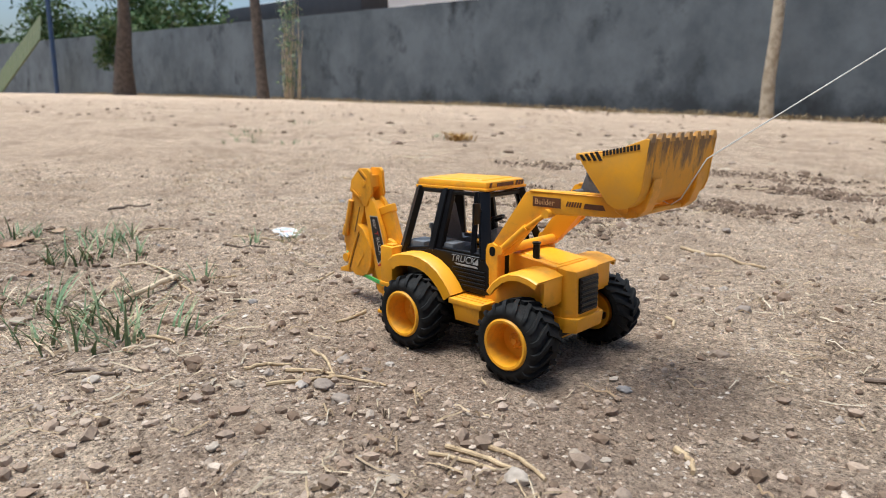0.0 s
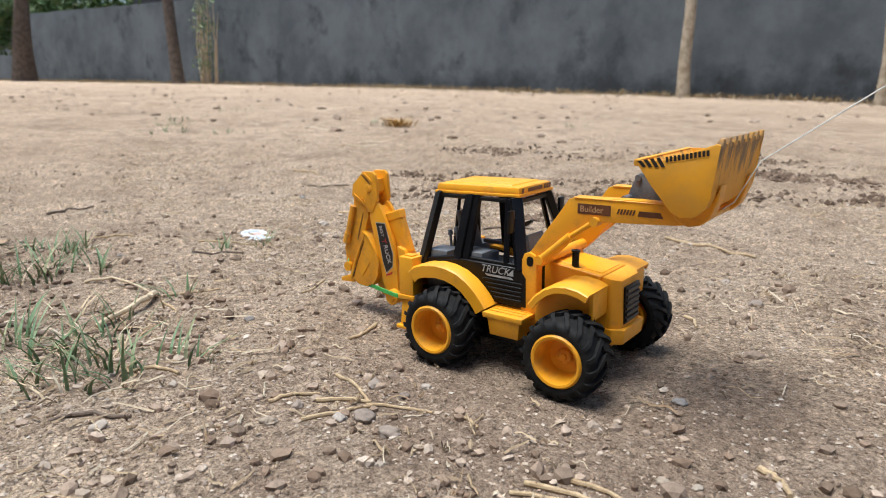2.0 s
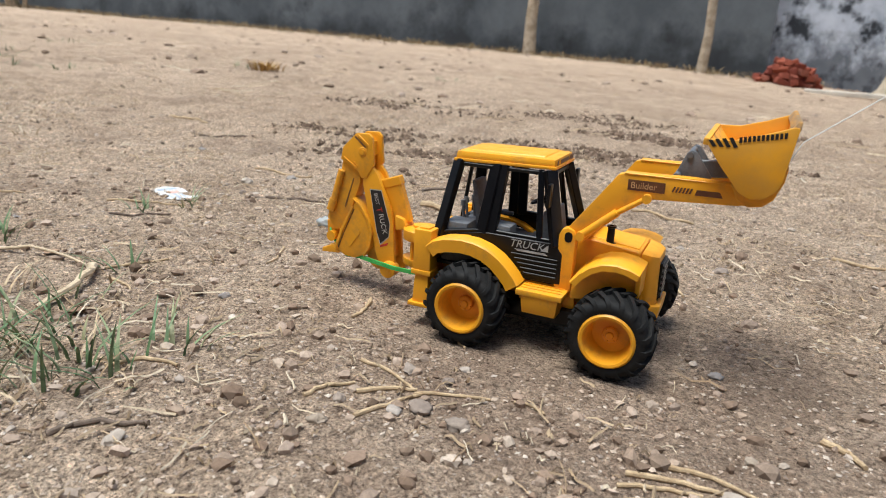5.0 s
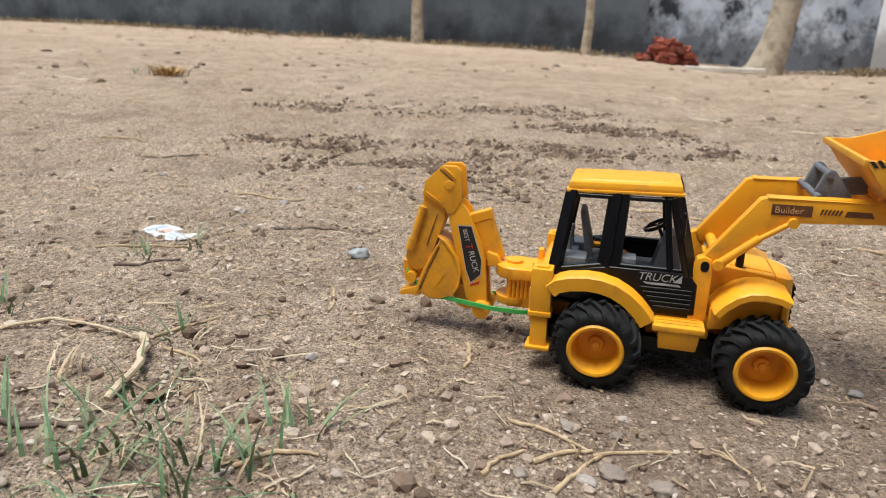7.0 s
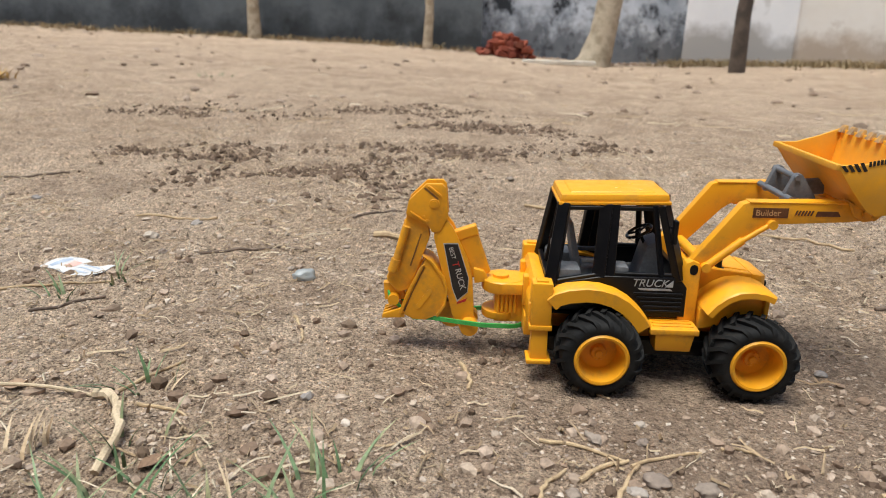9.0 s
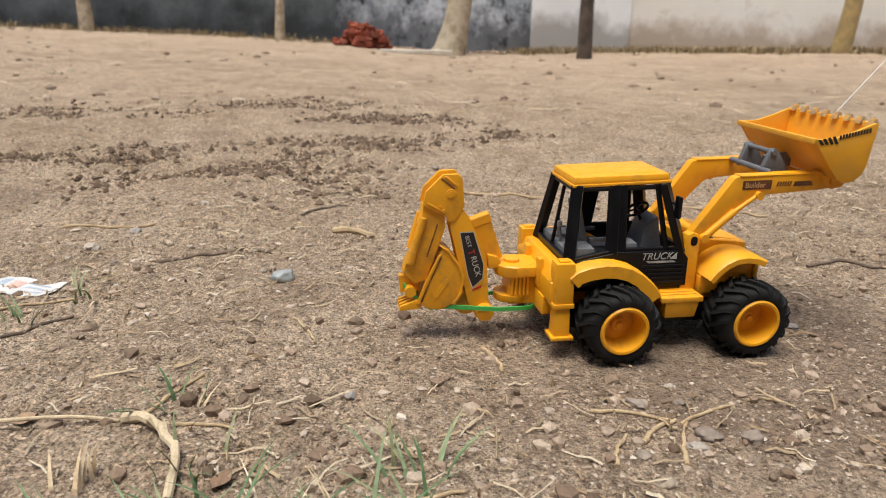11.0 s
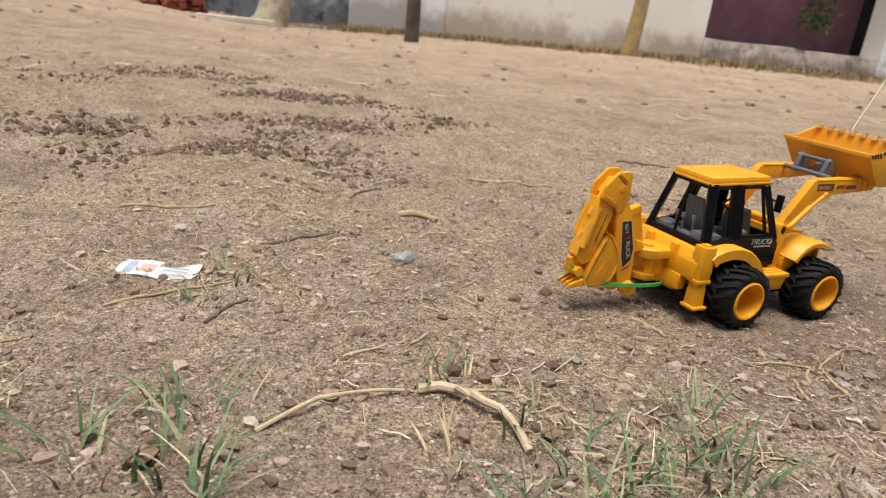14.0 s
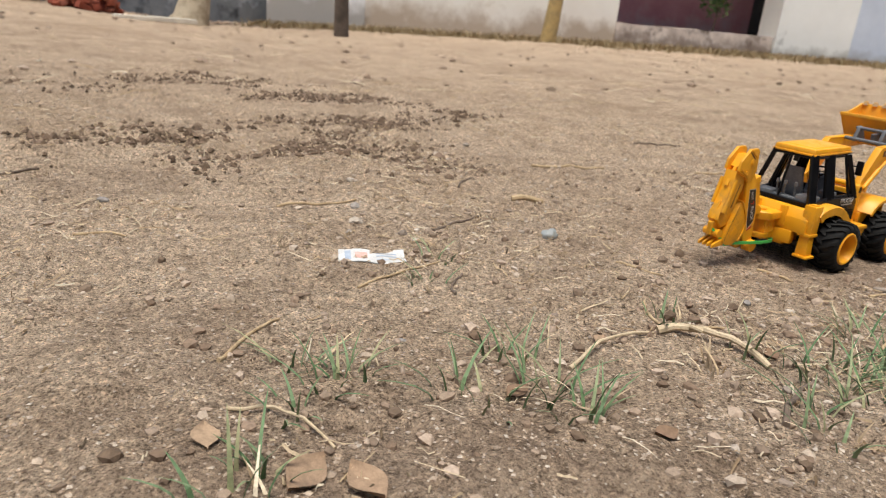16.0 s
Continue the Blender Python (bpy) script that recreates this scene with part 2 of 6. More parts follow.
SAND = sand_material()
YELLOW = yellow_material("yellow_plastic", 0.52)
BUCKET = bucket_material()
GROOVE = worn("grime_in_grooves", (0.16, 0.075, 0.02), (0.30, 0.14, 0.03), 160, 0.8, (0.4, 0.7), 0.2, 0.0003)
TOOTH = worn("dusty_scraped_tooth", (0.30, 0.20, 0.11), (0.62, 0.32, 0.06), 160, 0.7, (0.42, 0.62), 0.2, 0.0004)
DUSTY = yellow_material("dusty_yellow_plastic", 0.46)
BLACK = worn("black_plastic", (0.004, 0.004, 0.005), (0.011, 0.010, 0.010), 60, 0.30, (0.5, 0.8), 0.05, 0.0003, 0.25)
RUBBER = worn("dusty_tyre_rubber", (0.008, 0.008, 0.008), (0.030, 0.027, 0.024), 45, 0.75, (0.48, 0.78), 0.3, 0.0006, 0.25)
GREY = worn("grey_plastic", (0.13, 0.135, 0.145), (0.19, 0.19, 0.19), 50, 0.5, (0.45, 0.8), 0.05, 0.0003)
DECAL = worn("black_sticker", (0.015, 0.013, 0.013), (0.04, 0.03, 0.025), 80, 0.45, (0.5, 0.8), 0.05, 0.0002)
DECAL_BROWN = worn("brown_sticker", (0.10, 0.032, 0.012), (0.16, 0.06, 0.02), 120, 0.45, (0.4, 0.7), 0.05, 0.0002)
INK_LIGHT = worn("pale_print", (0.55, 0.52, 0.48), (0.40, 0.36, 0.32), 200, 0.6, (0.4, 0.7), 0.02, 0.0001)
INK_TAN = worn("tan_print", (0.60, 0.36, 0.16), (0.45, 0.24, 0.10), 200, 0.6, (0.4, 0.7), 0.02, 0.0001)
INK_RED = worn("red_print", (0.55, 0.03, 0.02), (0.40, 0.03, 0.02), 200, 0.6, (0.4, 0.7), 0.02, 0.0001)
SILVER = worn("silver_print", (0.42, 0.43, 0.43), (0.25, 0.25, 0.25), 200, 0.45, (0.4, 0.7), 0.02, 0.0001)
BAND = worn("green_rubber", (0.06, 0.42, 0.08), (0.10, 0.50, 0.12), 120, 0.45, (0.4, 0.7), 0.05, 0.0002)
STRING = worn("white_string_fibre", (0.75, 0.73, 0.69), (0.6, 0.58, 0.54), 150, 0.8, (0.4, 0.7), 0.2, 0.0003)
GREY_WALL = plaster_material("grey_cement_plaster", (0.138, 0.153, 0.164), (0.083, 0.094, 0.103), (0.030, 0.033, 0.036), 0.9, (0.57, 0.74))
STAINED_WALL = plaster_material("mouldy_whitewash", (0.60, 0.64, 0.70), (0.36, 0.40, 0.46), (0.045, 0.050, 0.058), 2.4, (0.52, 0.62))
WHITE_WALL = plaster_material("whitewashed_plaster", (0.90, 0.89, 0.88), (0.82, 0.81, 0.81), (0.30, 0.27, 0.23), 0.8, (0.66, 0.82), 1.0)
CREAM_WALL = plaster_material("cream_plaster", (0.91, 0.87, 0.80), (0.84, 0.78, 0.70), (0.40, 0.29, 0.19), 0.8, (0.60, 0.78), 0.9)
PILLAR = plaster_material("cracked_white_plaster", (0.92, 0.92, 0.88), (0.86, 0.86, 0.82), (0.34, 0.33, 0.30), 1.2, (0.62, 0.74), 0.5)
PALE_BLUE = plaster_material("pale_blue_whitewash", (0.70, 0.76, 0.86), (0.58, 0.64, 0.74), (0.34, 0.35, 0.37), 0.9, (0.62, 0.78), 0.6)
MAROON_WALL = plaster_material("maroon_plaster", (0.36, 0.19, 0.21), (0.27, 0.13, 0.15), (0.30, 0.25, 0.26), 1.6, (0.6, 0.75))
SLAB = plaster_material("broken_whitewashed_plinth", (0.78, 0.68, 0.60), (0.50, 0.41, 0.35), (0.20, 0.15, 0.12), 3.5, (0.52, 0.66), 0.5)
DARK = worn("dark_painted_wood", (0.03, 0.028, 0.03), (0.05, 0.045, 0.045), 6, 0.7)
BARK = worn("pale_bark", (0.52, 0.43, 0.31), (0.34, 0.27, 0.18), 9, 0.95, (0.42, 0.62), 0.8, 0.02)
BARK_OCHRE = worn("ochre_bark", (0.46, 0.32, 0.13), (0.33, 0.24, 0.11), 9, 0.95, (0.42, 0.62), 0.8, 0.02)
BARK_DARK = worn("dark_bark", (0.13, 0.095, 0.07), (0.07, 0.052, 0.04), 9, 0.95, (0.42, 0.62), 0.8, 0.02)
BRICK = random_tint("red_brick", [(0.22, 0.055, 0.032), (0.28, 0.075, 0.04), (0.18, 0.045, 0.03), (0.24, 0.08, 0.05)], 0.95, False, 30, 0.006)
PLANK = worn("pale_weathered_board", (0.66, 0.60, 0.50), (0.50, 0.44, 0.36), 8, 0.85, (0.4, 0.7), 0.3, 0.004)
STRAW = random_tint("dry_straw", [(0.54, 0.40, 0.25), (0.66, 0.54, 0.38), (0.74, 0.63, 0.47), (0.58, 0.44, 0.28), (0.36, 0.25, 0.15), (0.46, 0.35, 0.23)], 0.8)
PEBBLE = random_tint("grit_and_pebbles", [(0.50, 0.40, 0.31), (0.34, 0.26, 0.195), (0.55, 0.45, 0.36), (0.24, 0.18, 0.14), (0.60, 0.51, 0.42), (0.44, 0.345, 0.26), (0.50, 0.39, 0.295)], 0.92)
CRUMB = random_tint("earth_crumbs", [(0.34, 0.255, 0.19), (0.46, 0.365, 0.28), (0.54, 0.44, 0.35), (0.25, 0.185, 0.135)], 0.97)
CHIP = random_tint("plant_crumbs", [(0.14, 0.10, 0.065), (0.28, 0.19, 0.11), (0.46, 0.36, 0.24), (0.36, 0.26, 0.16)], 0.9)
STONE = random_tint("stone", [(0.36, 0.29, 0.22), (0.42, 0.35, 0.28), (0.24, 0.19, 0.155), (0.46, 0.39, 0.32), (0.30, 0.27, 0.25)], 0.9, False, 120, 0.002)
STICK = worn("dry_root_bark", (0.50, 0.37, 0.22), (0.32, 0.22, 0.12), 90, 0.85, (0.42, 0.65), 0.4, 0.0008)
ROOT = worn("bleached_root", (0.58, 0.46, 0.31), (0.42, 0.32, 0.20), 60, 0.85, (0.45, 0.7), 0.4, 0.0008)
STICK_DARK = worn("dark_twig_bark", (0.13, 0.095, 0.07), (0.22, 0.16, 0.12), 90, 0.9, (0.42, 0.65), 0.4, 0.0008)
GRASS = random_tint("grass_blade", [(0.10, 0.17, 0.075), (0.14, 0.215, 0.10), (0.19, 0.26, 0.13), (0.36, 0.34, 0.19), (0.12, 0.19, 0.09), (0.23, 0.30, 0.16)], 0.6)
DEAD_LEAF = random_tint("dead_leaf", [(0.34, 0.23, 0.15), (0.42, 0.30, 0.20), (0.22, 0.14, 0.09)], 0.85, False)
LEAF = random_tint("foliage", [(0.035, 0.075, 0.02), (0.055, 0.11, 0.03), (0.08, 0.13, 0.04), (0.11, 0.14, 0.05)], 0.6)
PAPER = worn("printed_paper", (0.66, 0.65, 0.63), (0.55, 0.53, 0.51), 60, 0.6, (0.4, 0.7), 0.1, 0.0005)
PRINT_RED = worn("faded_red_print", (0.62, 0.36, 0.30), (0.68, 0.50, 0.44), 120, 0.6)
PRINT_BLUE = worn("faded_blue_print", (0.36, 0.42, 0.52), (0.48, 0.52, 0.58), 120, 0.6)
TARP = worn("olive_sheet_metal", (0.10, 0.115, 0.045), (0.14, 0.14, 0.07), 4, 0.7)
BLUE = worn("blue_painted_steel", (0.03, 0.06, 0.13), (0.05, 0.07, 0.11), 6, 0.5)
ROOF = worn("dark_roof_sheet", (0.018, 0.020, 0.026), (0.03, 0.03, 0.036), 2, 0.6)
# dark soil tints, deepened to carry some tree shade as well
SHADED_CLOD = random_tint("dark_clods_with_shade", [(0.125, 0.084, 0.055), (0.19, 0.130, 0.090), (0.27, 0.19, 0.138), (0.09, 0.060, 0.040)], 0.97)
CLOD = random_tint("dark_damp_clods", [(0.19, 0.130, 0.090), (0.29, 0.205, 0.146), (0.40, 0.30, 0.222), (0.14, 0.095, 0.064), (0.48, 0.37, 0.285)], 0.97)
OCHRE = random_tint("ochre_withered_grass", [(0.42, 0.24, 0.07), (0.52, 0.34, 0.12), (0.34, 0.20, 0.07)], 0.85)
DRY_GRASS = random_tint("dry_verge_grass", [(0.20, 0.14, 0.075), (0.30, 0.22, 0.12), (0.14, 0.11, 0.05), (0.38, 0.29, 0.17)], 0.85, True, 20, 0.004)


def film_material():
    m, n, l, b = mat("cloudy_plastic_film", 0.35)
    b.inputs["Base Color"].default_value = (0.62, 0.66, 0.66, 1)
    b.inputs["Transmission Weight"].default_value = 0.55
    bump(n, l, b, noise_tex(n, l, 260, 5, 0.6), 0.5, 0.0015)
    return m


FILM = film_material()

# ---- ground ----
def value_noise(x, y, cell, seed):
    """Smooth noise in -1 to 1 over cells of that many metres."""
    def corner(i, j):
        h = np.sin(i * 127.1 + j * 311.7 + seed * 74.7) * 43758.5453
        return (h - np.floor(h)) * 2 - 1
    u, v = x / cell, y / cell
    i, j = np.floor(u), np.floor(v)
    a, b = u - i, v - j
    a, b = a * a * (3 - 2 * a), b * b * (3 - 2 * b)
    return (corner(i, j) * (1 - a) + corner(i + 1, j) * a) * (1 - b) + (corner(i, j + 1) * (1 - a) + corner(i + 1, j + 1) * a) * b


def ground_height(x, y):
    x, y = np.asarray(x, float), np.asarray(y, float)
    d = np.hypot(x - 0.04, y)
    calm = np.clip((d - 0.10) / 0.25, 0.25, 1)
    far = np.clip((d - 0.8) / 3, 0, 1)
    h = 0.0034 * value_noise(x, y, 0.06, 1) + 0.0028 * value_noise(x, y, 0.026, 2) + 0.0021 * value_noise(x, y, 0.0125, 3)
    h = h + 0.004 * value_noise(x, y, 0.22, 4)
    h = h * calm + far * (0.012 * value_noise(x, y, 0.9, 5) + 0.02 * value_noise(x, y, 3.1, 6))
    # the yard rises gently to one end of the grey wall and dips towards the house
    turn = np.degrees(np.arctan2(x, np.maximum(y + 0.47, 0.3)))
    lie = np.interp(turn, [-75, -67, -57, -38, -18, -4, 10, 22, 38, 60], [0.0135, 0.0128, 0.0112, 0.006, -0.005, -0.0136, -0.0286, -0.021, -0.0104, -0.004])
    h = h + lie * np.clip(d - 0.8, 0, 30) * np.clip(y / 2, 0, 1)
    # low bank under the brick heap
    h = h + 0.05 * np.exp(-(((x - 0.45) / 1.0) ** 2 + ((y - 9.2) / 0.7) ** 2))
    # the scraped, crumbly patch behind the toy's track
    patch = np.exp(-(((x + 0.55) / 0.42) ** 2 + ((y - 0.68) / 0.13) ** 2))
    h = h + patch * 0.010 * (value_noise(x, y, 0.045, 7) + 0.5 * value_noise(x, y, 0.02, 8))
    return h


def graded(centre, inner, step, growth, reach):
    a, s = [0.0], step
    while a[-1] < reach:
        if a[-1] > inner:
            s *= growth
        a.append(a[-1] + s)
    a = np.array(a)
    return np.concatenate([centre - a[:0:-1], centre + a])


def make_ground():
    xs, ys = graded(-0.2, 0.72, 0.0046, 1.05, 900), graded(0.05, 0.5, 0.0046, 1.05, 900)
    X, Y = np.meshgrid(xs, ys)
    Z = ground_height(X, Y)
    nx, ny = len(xs), len(ys)
    co = np.stack([X, Y, Z], -1).reshape(-1, 3)
    k = np.arange(nx * ny).reshape(ny, nx)
    quads = np.stack([k[:-1, :-1], k[:-1, 1:], k[1:, 1:], k[1:, :-1]], -1).reshape(-1, 4)
    me = bpy.data.meshes.new("ground")
    me.vertices.add(len(co))
    me.vertices.foreach_set("co", co.ravel())
    me.loops.add(quads.size)
    me.loops.foreach_set("vertex_index", quads.ravel())
    me.polygons.add(len(quads))
    me.polygons.foreach_set("loop_start", np.arange(0, quads.size, 4))
    me.polygons.foreach_set("use_smooth", np.ones(len(quads), bool))
    me.update(calc_edges=True)
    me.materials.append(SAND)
    return tagged(new("ground", me), "dry sandy yard earth with crumbs, grit and faint tracks", "ground", kind="structure")

# ---- walls and far things ----
def wall(name, a, b, z1, thick, material, label, z0=-0.08, rise=0.0, rough_top=0.0, category="wall"):
    """A wall from a to b on the ground, its thickness on the far side, with a slightly uneven top that may rise towards a."""
    a, b = Vector((*a, 0)), Vector((*b, 0))
    u = (b - a).normalized()
    nrm = Vector((-u.y, u.x, 0))
    L = (b - a).length
    n = max(2, int(L / 0.35))
    bm = bmesh.new()
    rng = random.Random(len(name) * 7 + int(L * 10))
    rows = []
    for i in range(n + 1):
        p = a + u * (L * i / n)
        top = z1 + rise * (1 - i / n) ** 1.2 + rng.uniform(-1, 1) * rough_top
        rows.append([bm.verts.new(p + Vector((0, 0, z0))), bm.verts.new(p + Vector((0, 0, top))), bm.verts.new(p + nrm * thick + Vector((0, 0, top))), bm.verts.new(p + nrm * thick + Vector((0, 0, z0)))])
    for r, s in zip(rows, rows[1:]):
        for i in range(4):
            j = (i + 1) % 4
            bm.faces.new((r[i], r[j], s[j], s[i]))
    bm.faces.new(rows[0])
    bm.faces.new(rows[-1])
    ob = part(name, bm, material)
    return tagged(ob, label, category, kind="structure")


P0, U = Vector((2.83, 11.1)), Vector((0.899, -0.438))
N = Vector((-0.438, -0.899))


def along(L, out=0.0):
    """A place L metres along the house front, so far out from it."""
    p = P0 + U * L + N * out
    return (p.x, p.y)


def make_walls():
    wall("wall_grey", (-60, 12.0), (-0.1, 12.0), 2.28, 0.22, GREY_WALL, "long grey cement-plastered yard wall with damp dark stains", z0=-0.3, rough_top=0.012, rise=1.28)
    wall("wall_stained", (-0.1, 12.42), (3.9, 12.42), 3.3, 0.22, STAINED_WALL, "whitewashed wall blackened with mould, behind a brick heap", z0=-0.4, rough_top=0.01)
    wall("wall_return", (-0.1, 12.62), (-0.1, 12.003), 2.26, 0.2, GREY_WALL, "end of the grey cement yard wall", z0=-0.4)
    wall("wall_white", along(0.42), along(1.97), 3.8, 0.25, WHITE_WALL, "bright whitewashed house wall with stained foot", z0=-0.4)
    wall("wall_white_return", along(0.42, -2.4), along(0.42, -0.001), 3.8, 0.22, WHITE_WALL, "whitewashed side of the house", z0=-0.4)
    wall("wall_cream", along(1.97, -0.05), along(6.2, -0.05), 3.8, 0.25, CREAM_WALL, "cream house wall with tan stains near the ground", z0=-0.4)
    wall("wall_maroon", along(6.0, -1.7), along(9.52, -1.7), 3.8, 0.2, MAROON_WALL, "dull maroon porch wall set back above a plinth", z0=-0.4)
    wall("wall_dark", along(9.52, -1.72), along(10.6, -1.72), 3.8, 0.2, DARK, "dark doorway at the back of the porch", z0=-0.4)
    wall("porch_side", along(6.2, -1.7), along(6.2, -0.302), 3.8, 0.1, CREAM_WALL, "cream side of the porch", z0=-0.4)
    wall("pillar_white", along(9.08, 0.05), along(10.52, 0.05), 3.8, 0.6, PILLAR, "white cracked porch pillar", z0=-0.4)
    wall("wall_pale_blue", along(10.52, -0.1), along(24.0, -0.1), 3.8, 0.22, PALE_BLUE, "pale bluish-white house wall", z0=-0.4)
    # added behind the camera, never in view: cuts low sky light on the toy
    wall("wall_behind", (30, -3.4), (-40, -3.4), 2.7, 0.2, GREY_WALL, "plain grey wall added out of view to block low sky light")
    wall("plinth", along(6.2, -0.02), along(9.08, -0.02), 0.27, 1.65, SLAB, "low broken whitewashed plinth of the porch", z0=-0.4, rough_top=0.018, category="plinth")
    # the flat roof slab over the porch and house
    bm = bmesh.new()
    loop = [along(0.2, 0.35), along(24.2, 0.35), along(24.2, -7), along(0.2, -7)]
    quad_prism([(x, y, 3.8) for x, y in loop], [(x, y, 3.98) for x, y in loop], 0.02, bm)
    tagged(part("house_roof", bm, CREAM_WALL), "flat concrete house roof", "roof", kind="structure")


def make_house_beyond():
    h = thing("house_beyond_wall", "white house with dark overhanging roof behind the grey wall", "house")
    part("wall", box(-35, -13.5, 22, 31, -0.05, 5.4, 0.02), WHITE_WALL, h)
    part("roof", box(-36.2, -24.2, 20.4, 32, 3.75, 5.0, 0.03), ROOF, h, "dark overhanging roof edge")
    part("roof", box(-24.2, -12.5, 21.2, 32, 5.4, 5.7, 0.03), CREAM_WALL, h)


def trunk(name, pts, radii, material, label, category, group="", limbs=()):
    ob = thing(name, label, category, group)
    bm = tube(pts, radii, 14)
    for v in bm.verts:
        k = 1 + 0.10 * noise.noise(v.co * 5) + 0.05 * noise.noise(v.co * 17)
        c = Vector((np.interp(v.co.z, [p[2] for p in pts], [p[0] for p in pts]), np.interp(v.co.z, [p[2] for p in pts], [p[1] for p in pts]), v.co.z))
        v.co = c + (v.co - c) * k
    part("trunk", bm, material, ob)
    for q, r in limbs:
        part("limb", tube(q, r, 8), material, ob)
    return ob


def leaf_cloud(centres, radius, count, size, seed):
    """Many small bent leaves round the given centres."""
    rng = np.random.default_rng(seed)
    c = np.array(centres)[rng.integers(0, len(centres), count)]
    d = rng.normal(size=(count, 3))
    d /= np.linalg.norm(d, axis=1)[:, None]
    p = c + d * radius * rng.random((count, 1)) ** 0.45 * rng.uniform(0.6, 1.15, (count, 1))
    a, b = rng.normal(size=(count, 3)), rng.normal(size=(count, 3))
    a /= np.linalg.norm(a, axis=1)[:, None]
    b = np.cross(a, b)
    b /= np.linalg.norm(b, axis=1)[:, None]
    s = size * rng.uniform(0.6, 1.4, (count, 1))
    nrm = np.cross(a, b) * s * 0.25
    v = np.stack([p - a * s, p - b * s * 0.4 + nrm * 0.6, p + a * s, p + b * s * 0.4 + nrm * 0.6], 1).reshape(-1, 3)
    k = np.arange(count) * 4
    f = np.concatenate([np.stack([k, k + 1, k + 2], 1), np.stack([k, k + 2, k + 3], 1)])
    return v, f


def from_arrays(name, v, f, material, smooth=False):
    me = bpy.data.meshes.new(name)
    me.from_pydata(v.tolist(), [], f.tolist())
    me.materials.append(material)
    if smooth:
        me.polygons.foreach_set("use_smooth", np.ones(len(me.polygons), bool))
    me.update()
    return new(name, me)


def make_trees():
    z = float(ground_height(1.5, 8.56))
    t = trunk("tree", [(1.40, 8.56, z - 0.08), (1.46, 8.56, z + 0.06), (1.53, 8.56, z + 0.38), (1.64, 8.58, z + 1.15), (1.77, 8.6, z + 2.2), (1.8, 8.65, z + 3.4), (1.86, 8.65, z + 4.4)], [0.27, 0.205, 0.165, 0.145, 0.13, 0.10, 0.06], BARK,
              "pale tree trunk leaning slightly, before the stained wall", "tree", limbs=(([(1.77, 8.6, z + 2.3), (2.3, 8.4, z + 3.2), (2.9, 8.3, z + 4.0)], [0.08, 0.06, 0.025]), ([(1.79, 8.6, z + 2.8), (1.2, 8.8, z + 3.8), (0.6, 9.0, z + 4.4)], [0.07, 0.05, 0.025])))
    v, f = leaf_cloud([(2.9, 8.3, 4.2), (0.6, 9.0, 4.6), (1.86, 8.65, 4.7), (1.3, 8.4, 5.0)], 0.8, 900, 0.08, 3)
    c = from_arrays("crown", v, f, LEAF)
    c.parent = t
    posts = [(-3.70, 11.55, 0.092, 3.4, BARK, "pale wooden post standing before the grey wall", 0.06), (-0.74, 10.5, 0.062, 3.1, BARK, "thin pale post before the grey wall", 0.02),
             (2.50, 6.60, 0.066, 3.1, BARK_DARK, "dark slender post before the white wall", 0.05), (6.46, 7.87, 0.10, 3.2, BARK_OCHRE, "ochre leaning post before the cream wall", 0.30),
             (-17.35, 10.9, 0.15, 3.6, BARK_DARK, "weathered brown post against the grey wall", -0.3)]
    for x, y, r, h, material, label, lean in posts:
        z = float(ground_height(x, y))
        pts = [(x + lean * k / 5 + 0.016 * math.sin(k * 2.1 + x), y, z - 0.08 + h * k / 5) for k in range(6)]
        trunk("wooden_post", pts, [r * 1.25, r * 1.05, r, r * 0.97, r * 0.9, r * 0.85], material, label, "post", "posts along the yard")
    x, y = -24.97, 10.14
    z = float(ground_height(x, y))
    t = trunk("young_tree", [(x, y, z - 0.1), (x + 0.1, y, z + 1.0), (x + 0.45, y, z + 2.3), (x + 0.6, y, z + 3.9)], [0.40, 0.30, 0.22, 0.14], BARK_DARK, "brown trunk with a leafy clump against the grey wall", "tree")
    v, f = leaf_cloud([(x - 0.5, y - 0.3, z + 1.5), (x - 0.3, y - 0.3, z + 1.9), (x - 0.6, y - 0.3, z + 1.2), (x, y - 0.3, z + 2.2)], 0.42, 1400, 0.07, 5)
    c = from_arrays("crown", v, f, LEAF)
    c.parent = t
    b = thing("dry_bush", "thin dry yellowish bush against the grey wall", "bush")
    rng = random.Random(4)
    bx, by = -16.5, 11.3
    z = float(ground_height(bx, by))
    for k in range(18):
        x, y = bx + rng.uniform(-0.3, 0.3), by + rng.uniform(-0.1, 0.1)
        part("stem", tube([(x, y, z - 0.02), (x + rng.uniform(-0.15, 0.15), y, z + 1.1), (x + rng.uniform(-0.4, 0.4), y, z + rng.uniform(1.6, 2.9))], [0.016, 0.012, 0.004], 5), STRAW, b)
    v, f = leaf_cloud([(bx, by - 0.05, z + h) for h in (0.5, 1.0, 1.5, 2.0, 2.4)], 0.42, 520, 0.055, 6)
    c = from_arrays("leaves", v, f, GRASS)
    c.parent = b
    px, py = along(8.3, -0.75)
    p = trunk("porch_shrub", [(px, py, 0.24), (px + 0.04, py, 0.60), (px - 0.03, py, 1.0)], [0.02, 0.016, 0.008], BARK_DARK, "small thin leafy shrub growing on the porch plinth", "shrub")
    v, f = leaf_cloud([(px, py, 0.68), (px + 0.2, py, 0.85), (px - 0.22, py, 0.80), (px, py, 1.1), (px + 0.1, py, 1.3)], 0.24, 300, 0.055, 9)
    c = from_arrays("crown", v, f, LEAF)
    c.parent = p
